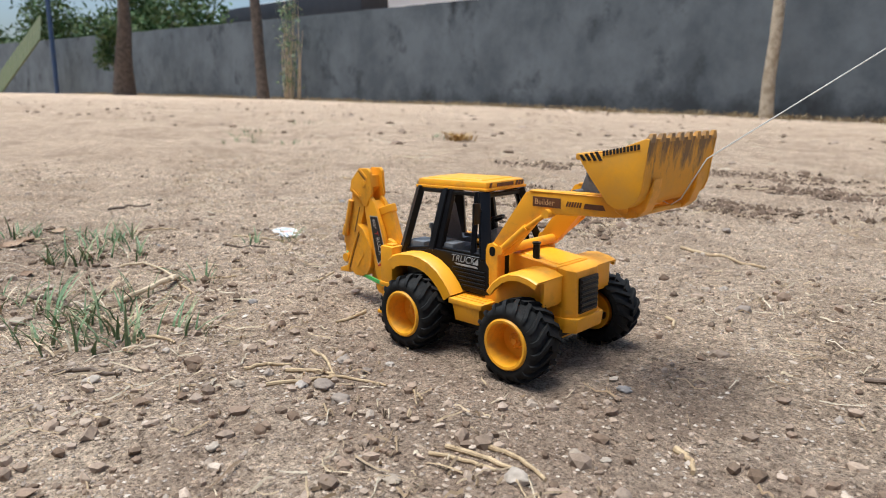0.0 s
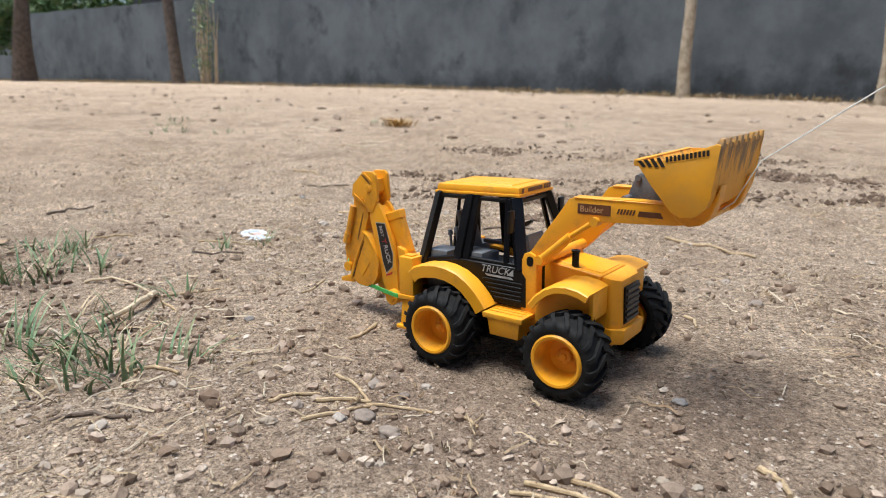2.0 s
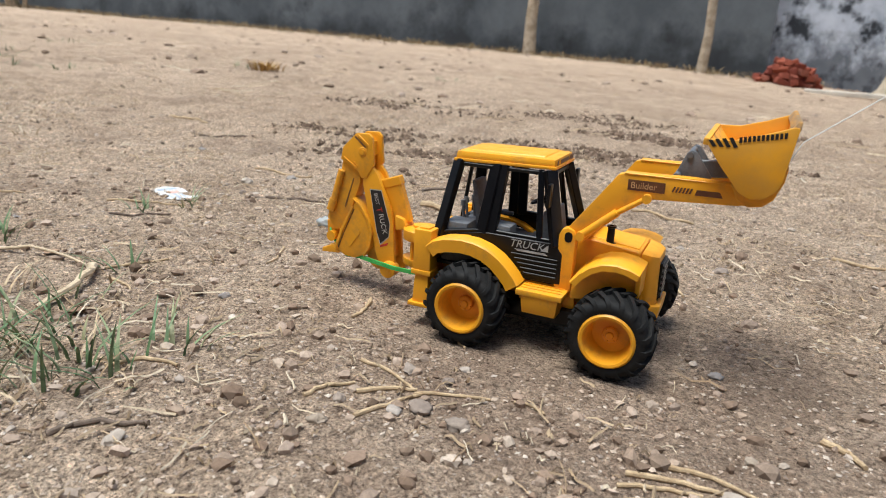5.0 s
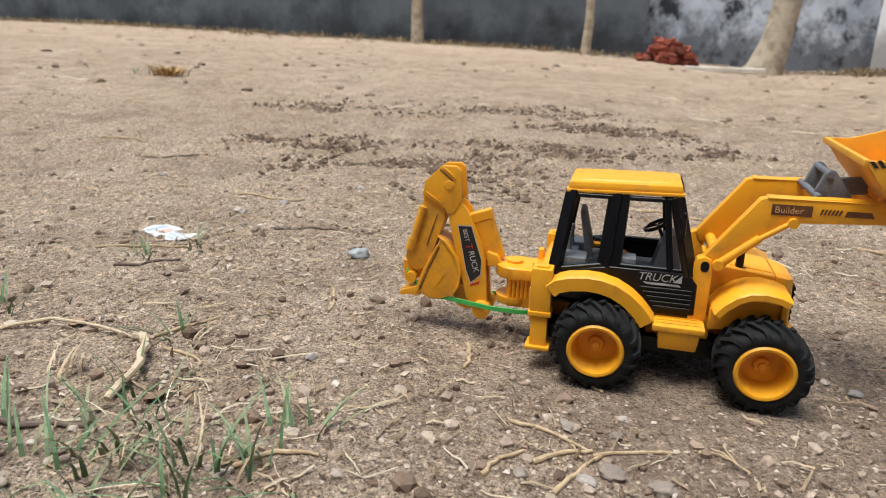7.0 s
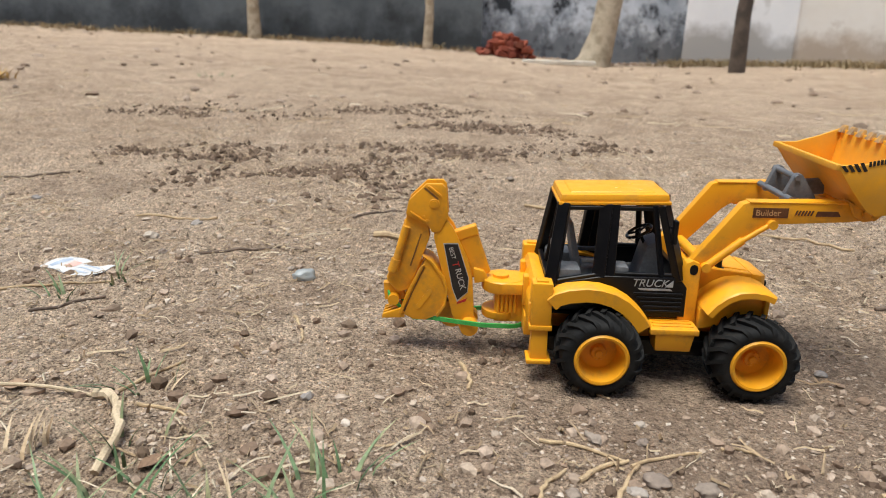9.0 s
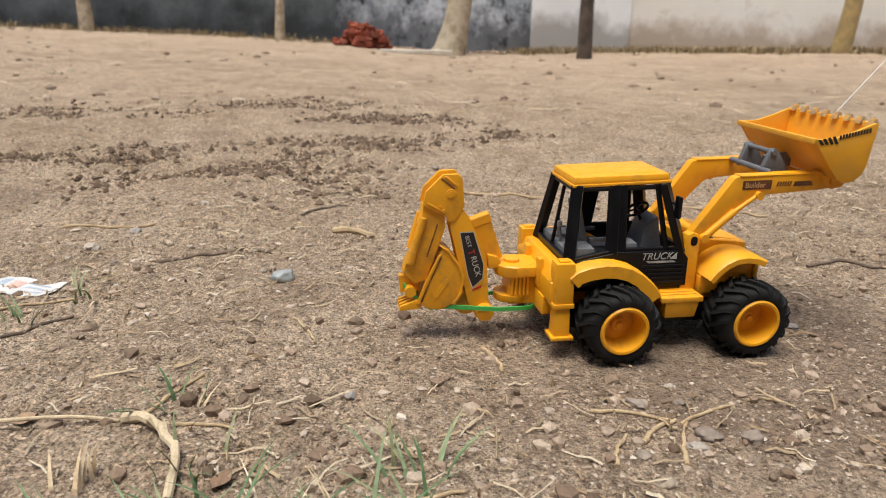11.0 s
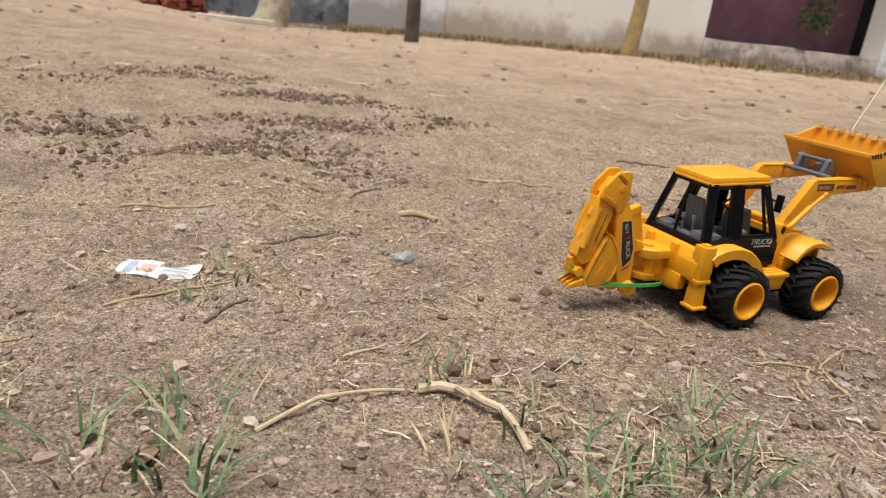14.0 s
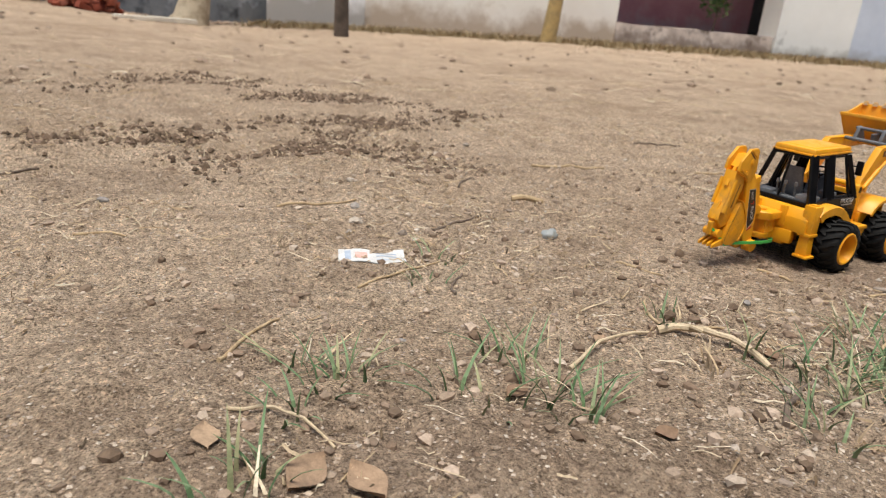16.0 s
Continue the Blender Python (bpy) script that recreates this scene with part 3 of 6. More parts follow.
    # foliage that shows over the wall
    t = trunk("tree", [(-35, 17, -0.05), (-35, 17, 2.0), (-35.2, 17, 4.2)], [0.4, 0.33, 0.2], BARK_DARK, "dense dark tree behind the grey wall", "tree")
    v, f = leaf_cloud([(x * 1.3, y * 1.3, z * 1.3 + 0.35) for x, y, z in ((-30, 13, 2.6), (-27.5, 12.6, 2.3), (-25, 13, 2.7), (-33, 13, 2.6), (-29, 13, 3.6), (-36, 13, 2.5), (-39, 12.5, 2.2), (-42, 12.5, 2.2), (-37, 12, 3.6), (-46, 12, 2.4))], 2.0, 9000, 0.20, 7)
    c = from_arrays("crown", v, f, LEAF)
    c.parent = t


def make_yard_things():
    # heap of bricks
    heap = thing("brick_heap", "small heap of broken red bricks by the stained wall", "bricks")
    rng = random.Random(11)
    cx, cy = 0.36, 8.75
    for layer, (count, reach) in enumerate(((30, 0.34), (22, 0.29), (14, 0.22), (7, 0.13))):
        for k in range(count):
            a, r = rng.uniform(0, math.tau), rng.random() ** 0.5 * reach
            x, y = cx + r * math.cos(a), cy + r * math.sin(a) * 0.7
            bm = box(-0.085, 0.085, -0.045, 0.045, -0.034, 0.034, 0.007, 1)
            for v in bm.verts:
                v.co += Vector((rng.uniform(-1, 1), rng.uniform(-1, 1), rng.uniform(-1, 1))) * 0.007
            ob = part("brick", bm, BRICK, heap)
            ob.matrix_local = pose(x, y, float(ground_height(x, y)) + 0.03 + 0.068 * layer, rng.uniform(-22, 22), rng.uniform(-22, 22), rng.choice((0, 90)) + rng.uniform(-30, 30))
    bm = box(-0.43, 0.43, -0.08, 0.08, 0.0, 0.045, 0.004, 1)
    ob = tagged(part("wooden_board", bm, PLANK), "pale weathered board lying on the earth", "board")
    ob.matrix_world = on_ground(0.96, 8.1, 0.010, 0, 0, -4)
    # olive sheet that leans beside the tree
    ob = tagged(part("metal_sheet", box(-1.9, 1.9, -0.03, 0.03, 0.0, 1.6, 0.01, 1), TARP), "olive ribbed metal sheet leaning in the yard", "metal sheet")
    for k in range(12):
        part("rib", box(-1.9 + 0.33 * k, -1.86 + 0.33 * k, -0.05, -0.031, 0.02, 1.58), TARP, ob)
    ob.matrix_world = pose(-34.6, 9.7, 1.5, -30, -38, 20)
    bm = rod((0, 0, -0.1), (0, 0, 4.2), 0.09, n=16)
    ob = tagged(part("steel_post", bm, BLUE), "blue painted round steel post beside a metal sheet", "post")
    ob.matrix_world = on_ground(-31.0, 9.95)


def scatter(n, seed, x=(-2.2, 2.0), y=(-0.44, 2.8), near=1.0):
    """Places on the ground, thinning out with distance."""
    rng = np.random.default_rng(seed)
    px = rng.uniform(*x, n)
    py = y[0] + (y[1] - y[0]) * rng.random(n) ** near
    keep = ~((np.abs(py) < 0.075) & (px > -0.04) & (px < 0.14))
    keep &= rng.random(n) < np.clip((y[1] - py) / (0.65 * (y[1] - y[0])), 0, 1)
    side = np.minimum(px - x[0], x[1] - px) / (0.2 * (x[1] - x[0]))
    keep &= rng.random(n) < np.clip(side, 0, 1)
    px, py = px[keep], py[keep]
    return px, py, ground_height(px, py), rng


OCTA_V = np.array([(1, 0, 0), (-1, 0, 0), (0, 1, 0), (0, -1, 0), (0, 0, 1), (0, 0, -1)], float)
OCTA_F = np.array([(0, 2, 4), (2, 1, 4), (1, 3, 4), (3, 0, 4), (2, 0, 5), (1, 2, 5), (3, 1, 5), (0, 3, 5)])


def lump_shape():
    bm = bmesh.new()
    bmesh.ops.create_icosphere(bm, subdivisions=1, radius=1)
    v, f = np.array([v.co[:] for v in bm.verts]), np.array([[a.index for a in q.verts] for q in bm.faces])
    bm.free()
    return v, f


def lumps(name, n, seed, size, material, label, flat=0.6, fine=False, near=1.4, x=(-2.2, 2.0), y=(-0.44, 2.8), sink=0.3, clump=None, power=2.2):
    px, py, pz, rng = scatter(n, seed, x, y, near)
    if clump is not None:
        keep = rng.random(len(px)) < clump(px, py)
        px, py, pz = px[keep], py[keep], pz[keep]
    n = len(px)
    V, F = (OCTA_V, OCTA_F) if fine else lump_shape()
    s = size[0] + (size[1] - size[0]) * rng.random(n) ** power
    a = rng.uniform(0, math.tau, n)
    v = V[None] * (1 + rng.uniform(-0.35, 0.35, (n, len(V), 3)))
    v = v * (s[:, None] * np.stack([rng.uniform(0.7, 1.4, n), rng.uniform(0.6, 1.1, n), flat * rng.uniform(0.6, 1.2, n)], 1))[:, None]
    c, q = np.cos(a)[:, None], np.sin(a)[:, None]
    v = np.stack([v[..., 0] * c - v[..., 1] * q + px[:, None], v[..., 0] * q + v[..., 1] * c + py[:, None], v[..., 2] + (pz + s * flat * sink)[:, None]], -1)
    f = F[None] + (np.arange(n) * len(V))[:, None, None]
    return tagged(from_arrays(name, v.reshape(-1, 3), f.reshape(-1, 3), material), label, "litter", kind="stuff")


def straws(name, n, seed, length, width, material, label, near=1.8, x=(-2.2, 2.0), y=(-0.44, 2.8), clump=None, lift=0.004):
    px, py, pz, rng = scatter(n, seed, x, y, near)
    if clump is not None:
        keep = rng.random(len(px)) < clump(px, py)
        px, py = px[keep], py[keep]
    n = len(px)
    L = length[0] + (length[1] - length[0]) * rng.random(n) ** 2.4
    w = width[0] + (width[1] - width[0]) * rng.random(n)
    a = rng.uniform(0, math.tau, n)
    bend = rng.normal(0, 0.22, n)
    tilt = np.abs(rng.normal(0, 0.06, n))
    k = 4
    v = np.zeros((n, k, 3, 3))
    x0, y0 = px.copy(), py.copy()
    for i in range(k):
        ang = a + bend * i / (k - 1)
        dx, dy = np.cos(ang), np.sin(ang)
        z = ground_height(x0, y0) + lift * rng.random(n) + tilt * L * i / (k - 1)
        ww = w * (1 - 0.35 * i / (k - 1))
        for j, (side, up) in enumerate(((-0.5, 0), (0.5, 0), (0, 0.75))):
            v[:, i, j, 0], v[:, i, j, 1], v[:, i, j, 2] = x0 - dy * side * ww, y0 + dx * side * ww, z + up * ww
        x0, y0 = x0 + dx * L / (k - 1), y0 + dy * L / (k - 1)
    f = []
    for i in range(k - 1):
        for j in range(3):
            m = (j + 1) % 3
            p = [i * 3 + j, i * 3 + m, (i + 1) * 3 + m, (i + 1) * 3 + j]
            f += [[p[0], p[1], p[2]], [p[0], p[2], p[3]]]
    f += [[0, 2, 1], [(k - 1) * 3, (k - 1) * 3 + 1, (k - 1) * 3 + 2]]
    f = np.array(f)[None] + (np.arange(n) * k * 3)[:, None, None]
    return tagged(from_arrays(name, v.reshape(-1, 3), f.reshape(-1, 3), material), label, "litter", kind="stuff")


def blades(n, spread, height, rng, width=0.0016, lean=0.5):
    """A tuft of bent, tapering blades round the origin."""
    vs, fs = [], []
    for b in range(n):
        a, r = rng.uniform(0, math.tau), spread * rng.random() ** 0.7
        x, y = r * math.cos(a), r * math.sin(a)
        d = a + rng.uniform(-0.9, 0.9)
        h, le, w = height * rng.uniform(0.45, 1.1), lean * rng.uniform(0.3, 1.3), width * rng.uniform(0.7, 1.3)
        k0 = len(vs)
        k = 5
        for i in range(k):
            u = i / (k - 1)
            out = le * h * u ** 1.6
            wz = w * (1 - u) ** 0.6
            cx, cy, cz = x + math.cos(d) * out, y + math.sin(d) * out, -0.002 + h * u * (1 - 0.25 * le * u)
            vs += [(cx - math.sin(d) * wz, cy + math.cos(d) * wz, cz), (cx + math.sin(d) * wz, cy - math.cos(d) * wz, cz), (cx + math.cos(d) * wz * 0.35, cy + math.sin(d) * wz * 0.35, cz - wz * 0.4)]
        for i in range(k - 1):
            for j in range(3):
                m = (j + 1) % 3
                p = [k0 + i * 3 + j, k0 + i * 3 + m, k0 + (i + 1) * 3 + m, k0 + (i + 1) * 3 + j]
                fs += [[p[0], p[1], p[2]], [p[0], p[2], p[3]]]
    return np.array(vs), np.array(fs)


def on_ground(x, y, lift=0.0, rx=0, ry=0, rz=0):
    return pose(x, y, float(ground_height(x, y)) + lift, rx, ry, rz)


def make_tufts():
    rng = random.Random(21)
    spots = [(-0.605, -0.02, 0.9), (-0.59, -0.058, 0.9), (-0.575, -0.05, 0.8), (-0.625, -0.078, 0.9), (-0.522, -0.10, 1.1), (-0.516, -0.122, 1.1), (-0.463, -0.078, 1.0), (-0.468, -0.126, 1.2),
             (-0.472, -0.155, 1.2), (-0.476, -0.171, 1.0), (-0.406, 0.11, 0.7), (-0.44, 0.072, 0.7), (-0.296, -0.078, 0.8), (-0.282, -0.144, 1.0), (-0.683, -0.144, 1.1), (-0.656, -0.123, 0.9)]
    spots += [(-0.25, -0.206, 1.2), (-0.248, -0.23, 1.2), (-0.253, -0.182, 1.1), (-0.155, -0.177, 1.1), (-0.192, -0.213, 1.2), (-0.282, -0.244, 1.2), (-0.215, -0.195, 1.0), (-0.23, -0.255, 1.1), (-0.185, -0.24, 1.1), (-0.31, -0.225, 1.0), (-0.34, -0.25, 0.9), (-0.16, -0.21, 1.0)]
    def sward(name, places, make, material, label):
        vs, fs, k0 = [], [], 0
        for x, y, s in places:
            v, f = make(s)
            vs.append(v + np.array([x, y, float(ground_height(x, y))]))
            fs.append(f + k0)
            k0 += len(v)
        tagged(from_arrays(name, np.concatenate(vs), np.concatenate(fs), material), label, "grass", kind="stuff")

    sward("grass", spots, lambda s: blades(rng.randint(7, 12), 0.024 * s, 0.038 * s, rng, 0.0013, 0.95), GRASS, "sparse green grass tufts in bare earth")
    sward("dry_grass", [(x + 0.012, y - 0.008, s) for x, y, s in spots[::2]], lambda s: blades(4, 0.026 * s, 0.026 * s, rng, 0.0010, 1.4), STRAW, "withered straw-coloured blades among green grass")
    low = ((-2.3, 1.15, 2.2), (-2.55, 1.35, 2.0), (-2.1, 1.3, 1.8), (-1.9, 1.95, 2.0), (-2.9, 1.6, 2.4), (-3.4, 2.3, 2.4), (-1.2, 2.6, 1.8))
    sward("faded_grass", low, lambda s: blades(14, 0.05 * s, 0.020 * s, rng, 0.0022, 1.2), GRASS, "low thin patches of faded green grass")
    sward("ochre_grass", [(-1.75, 1.95, 1.0)], lambda s: blades(60, 0.07, 0.055, rng, 0.005, 1.1), OCHRE, "ochre clump of withered grass in bare earth")
    sward("withered_grass", ((-0.33, -0.16, 1), (0.30, -0.13, 1), (0.62, 0.42, 1), (-0.95, 0.30, 1)), lambda s: blades(11, 0.02, 0.026, rng, 0.0013, 0.9), STRAW, "small withered straw-coloured tufts in bare earth")


def bent_stick(name, x, y, length, r, turn, bend, material, label, seed, arch=0.0):
    rng = random.Random(seed)
    pts, rad = [], []
    n = 9
    for i in range(n):
        u = i / (n - 1)
        px = (u - 0.5) * length
        py = bend * math.sin(math.pi * u) + rng.uniform(-1, 1) * r * 0.6
        c, s = math.cos(radians(turn)), math.sin(radians(turn))
        gx, gy = x + px * c - py * s, y + px * s + py * c
        pts.append((gx, gy, float(ground_height(gx, gy)) + r * 0.7 + arch * math.sin(math.pi * u)))
        rad.append(r * (1 - 0.35 * u) * rng.uniform(0.88, 1.12))
    return tagged(part(name, tube(pts, rad, 8), material), label, "stick")


def stone(x, y, size, seed, flat=0.6):
    bm = bmesh.new()
    bmesh.ops.create_icosphere(bm, subdivisions=3, radius=1)
    off = Vector((seed * 3.1, seed * 1.7, seed))
    for v in bm.verts:
        k = 1 + 0.45 * noise.noise(v.co * 1.1 + off) + 0.30 * noise.noise(v.co * 2.8 + off) + 0.10 * noise.noise(v.co * 7 + off)
        v.co = Vector((v.co.x * k * 1.15, v.co.y * k * 0.9, v.co.z * k * flat)) * size
    ob = part("stone", bm, STONE, smooth=60)
    ob.matrix_world = on_ground(x, y, size * flat * 0.35, 0, 0, seed * 57)
    return tagged(ob, "small rough grey-brown stone half sunk in earth", "stone", "loose stones")


def curled_leaf(x, y, size, turn, seed):
    bm = bmesh.new()
    n, m = 9, 5
    top, low = [], []
    for i in range(n):
        u = i / (n - 1)
        w = size * 0.36 * math.sin(math.pi * min(1, u * 0.95 + 0.03)) ** 1.3
        ra, rb = [], []
        for j in range(m):
            v = (j / (m - 1)) * 2 - 1
            z = size * (0.07 * v * v + 0.05 * math.sin(3 * u + seed) * v + 0.10 * u * u)
            ra.append(bm.verts.new(((u - 0.5) * size, v * w, z + 0.0006)))
            rb.append(bm.verts.new(((u - 0.5) * size, v * w, z)))
        top.append(ra)
        low.append(rb)
    for i in range(n - 1):
        for j in range(m - 1):
            bm.faces.new((top[i][j], top[i + 1][j], top[i + 1][j + 1], top[i][j + 1]))
            bm.faces.new((low[i][j], low[i][j + 1], low[i + 1][j + 1], low[i + 1][j]))
    ob = part("dead_leaf", bm, DEAD_LEAF, smooth=80)
    ob.matrix_world = on_ground(x, y, 0.0015, 0, 0, turn)
    return tagged(ob, "curled brown dead leaf on the earth", "leaf", "dead leaves")


def make_near_things():
    # printed paper sachet
    sachet = thing("paper_sachet", "small torn white printed paper sachet lying on earth", "litter")
    bm = bmesh.new()
    nx, ny = 13, 9
    def wob(x, y):
        return 0.0016 + 0.0012 * math.sin(x * 150) * math.cos(y * 190) + (x - 0.004) ** 2
    for dz, flip in ((0.0008, False), (0.0, True)):
        g = [[bm.verts.new((x, y, wob(x, y) + dz)) for y in np.linspace(-0.017, 0.017, ny)] for x in np.linspace(-0.032, 0.032, nx)]
        for i in range(nx - 1):
            for j in range(ny - 1):
                q = (g[i][j], g[i + 1][j], g[i + 1][j + 1], g[i][j + 1])
                bm.faces.new(q[::-1] if flip else q)
    part("paper", bm, PAPER, sachet)
    def print_patch(x0, x1, y0, y1, material, label):
        b = bmesh.new()
        g = [[b.verts.new((x, y, wob(x, y) + 0.0011)) for y in np.linspace(y0, y1, 4)] for x in np.linspace(x0, x1, 5)]
        for i in range(4):
            for j in range(3):
                b.faces.new((g[i][j], g[i + 1][j], g[i + 1][j + 1], g[i][j + 1]))
        part("print", b, material, sachet, label)
    print_patch(-0.016, -0.004, -0.004, 0.009, PRINT_RED, "faded red print")
    for k in range(3):
        print_patch(0.004, 0.024, -0.010 + 0.007 * k, -0.0075 + 0.007 * k, PRINT_BLUE, "faded blue printed bar")
    print_patch(-0.026, -0.020, -0.012, 0.012, PRINT_BLUE, "faded blue printed bar")
    sachet.matrix_world = on_ground(-0.462, 0.140, 0.001, 0, 0, -24)

    # pale root with a sprouting tip, in the grass
    bent_stick("root", -0.302, -0.130, 0.085, 0.0036, -64, 0.012, ROOT, "thick pale dry root lying bent in the grass", 1, 0.006)
    bent_stick("root", -0.378, -0.100, 0.105, 0.0016, 8, 0.006, ROOT, "thin pale dry runner lying in the grass", 2, 0.006)
    bent_stick("root", -0.640, -0.092, 0.075, 0.0013, -58, 0.010, ROOT, "thin pale dry runner curling over the earth", 3, 0.004)
    for i, (x, y, L, r, turn) in enumerate(((-0.313, -0.212, 0.086, 0.0024, 18), (-0.118, -0.258, 0.048, 0.0018, 40), (-0.893, 0.10, 0.08, 0.0022, 96), (-0.31, 0.202, 0.11, 0.0018, 16), (0.32, 0.10, 0.09, 0.0020, -12), (-0.42, 0.05, 0.06, 0.0016, 50), (-0.20, 0.36, 0.07, 0.0018, 38), (0.42, 0.55, 0.10, 0.002, -30), (-0.75, 0.55, 0.09, 0.002, 24))):
        bent_stick("twig", x, y, L, r, turn, 0.006, STICK_DARK, "dark dry broken twig on the earth", 10 + i)
    for i, (x, y, L, r, turn) in enumerate(((-0.040, -0.163, 0.033, 0.0015, 56), (-0.010, -0.148, 0.036, 0.0017, 32), (0.071, -0.126, 0.020, 0.0013, -10), (-0.457, 0.092, 0.10, 0.0013, 12), (-0.44, 0.323, 0.10, 0.0020, 0), (-0.004, -0.064, 0.026, 0.0014, -30), (0.0, -0.163, 0.046, 0.0016, 62), (0.027, -0.136, 0.045, 0.0013, 18), (-0.157, -0.194, 0.045, 0.0017, 24), (-0.275, -0.105, 0.038, 0.0013, -18), (-0.088, -0.047, 0.038, 0.0018, -80), (0.12, 0.137, 0.03, 0.0016, -58), (0.160, -0.160, 0.055, 0.0018, 4), (0.172, -0.150, 0.045, 0.0016, -10), (0.150, -0.168, 0.040, 0.0014, 14), (0.235, -0.085, 0.028, 0.0020, -50), (-0.17, 0.26, 0.045, 0.0045, -14), (-0.02, -0.13, 0.05, 0.0014, -22), (-0.30, -0.07, 0.06, 0.0015, 60), (0.30, 0.30, 0.10, 0.0022, -28), (-0.62, 0.02, 0.07, 0.0016, 36), (-0.93, 0.65, 0.13, 0.003, -12), (0.05, 0.42, 0.13, 0.0024, -20), (-0.22, 0.02, 0.05, 0.0013, -70), (-0.68, 0.28, 0.05, 0.0016, -30))):
        bent_stick("straw_stalk", x, y, L, r, turn, 0.003, STICK, "pale dry straw stalk lying on the earth", 40 + i)
    for i, (x, y, s) in enumerate(((-0.279, -0.256, 0.013), (-0.011, -0.117, 0.010), (0.020, -0.100, 0.006), (0.017, -0.120, 0.007), (0.016, -0.155, 0.013), (0.004, -0.165, 0.009), (-0.028, -0.194, 0.010), (-0.182, -0.210, 0.007), (0.154, 0.216, 0.013), (0.166, -0.024, 0.008), (0.109, 0.284, 0.009), (-0.030, -0.169, 0.008), (0.042, -0.162, 0.012), (-0.189, -0.083, 0.008), (-0.301, -0.196, 0.008), (-0.433, 0.235, 0.013), (-0.405, 0.294, 0.012), (-0.292, 0.269, 0.010), (0.184, -0.164, 0.012), (0.136, -0.204, 0.008), (-0.105, -0.260, 0.010), (0.190, -0.120, 0.007), (0.205, -0.115, 0.005), (0.040, -0.250, 0.007), (-0.40, 0.19, 0.009), (-0.45, 0.215, 0.007), (0.28, 0.03, 0.006), (-0.12, -0.20, 0.006), (0.10, 0.26, 0.008), (-0.26, 0.16, 0.008), (-0.52, -0.02, 0.006), (-0.35, 0.42, 0.010), (0.33, 0.21, 0.008), (-0.02, 0.62, 0.012), (-0.82, 0.12, 0.008), (0.22, 0.45, 0.009), (-0.08, 0.22, 0.006), (-0.66, 0.40, 0.010), (0.06, -0.19, 0.005), (-0.3, -0.33, 0.006))):
        stone(x, y, s * 0.50, i + 1)
    for i, (x, y, s, turn) in enumerate(((-0.644, -0.142, 0.030, 30), (-0.62, -0.162, 0.030, 100), (-0.49, -0.120, 0.020, 10), (-0.26, -0.155, 0.016, 60), (-0.44, -0.20, 0.018, 170), (0.33, -0.02, 0.018, 40), (-0.68, -0.09, 0.022, 80), (-0.38, -0.085, 0.015, 20), (-0.15, -0.335, 0.02, 110))):
        curled_leaf(x, y, s, turn, i)
    # cloudy scrap of plastic film
    bm = bmesh.new()
    bmesh.ops.create_icosphere(bm, subdivisions=3, radius=1)
    for v in bm.verts:
        k = 1 + 0.4 * noise.noise(v.co * 1.6) + 0.2 * noise.noise(v.co * 4)
        v.co = Vector((v.co.x * 0.011 * k, v.co.y * 0.008 * k, v.co.z * 0.007 * k))
    ob = part("plastic_scrap", bm, FILM, smooth=80)
    ob.matrix_world = on_ground(-0.24, 0.135, 0.003, 0, 0, 20)
    tagged(ob, "crumpled scrap of cloudy pale plastic film", "litter")


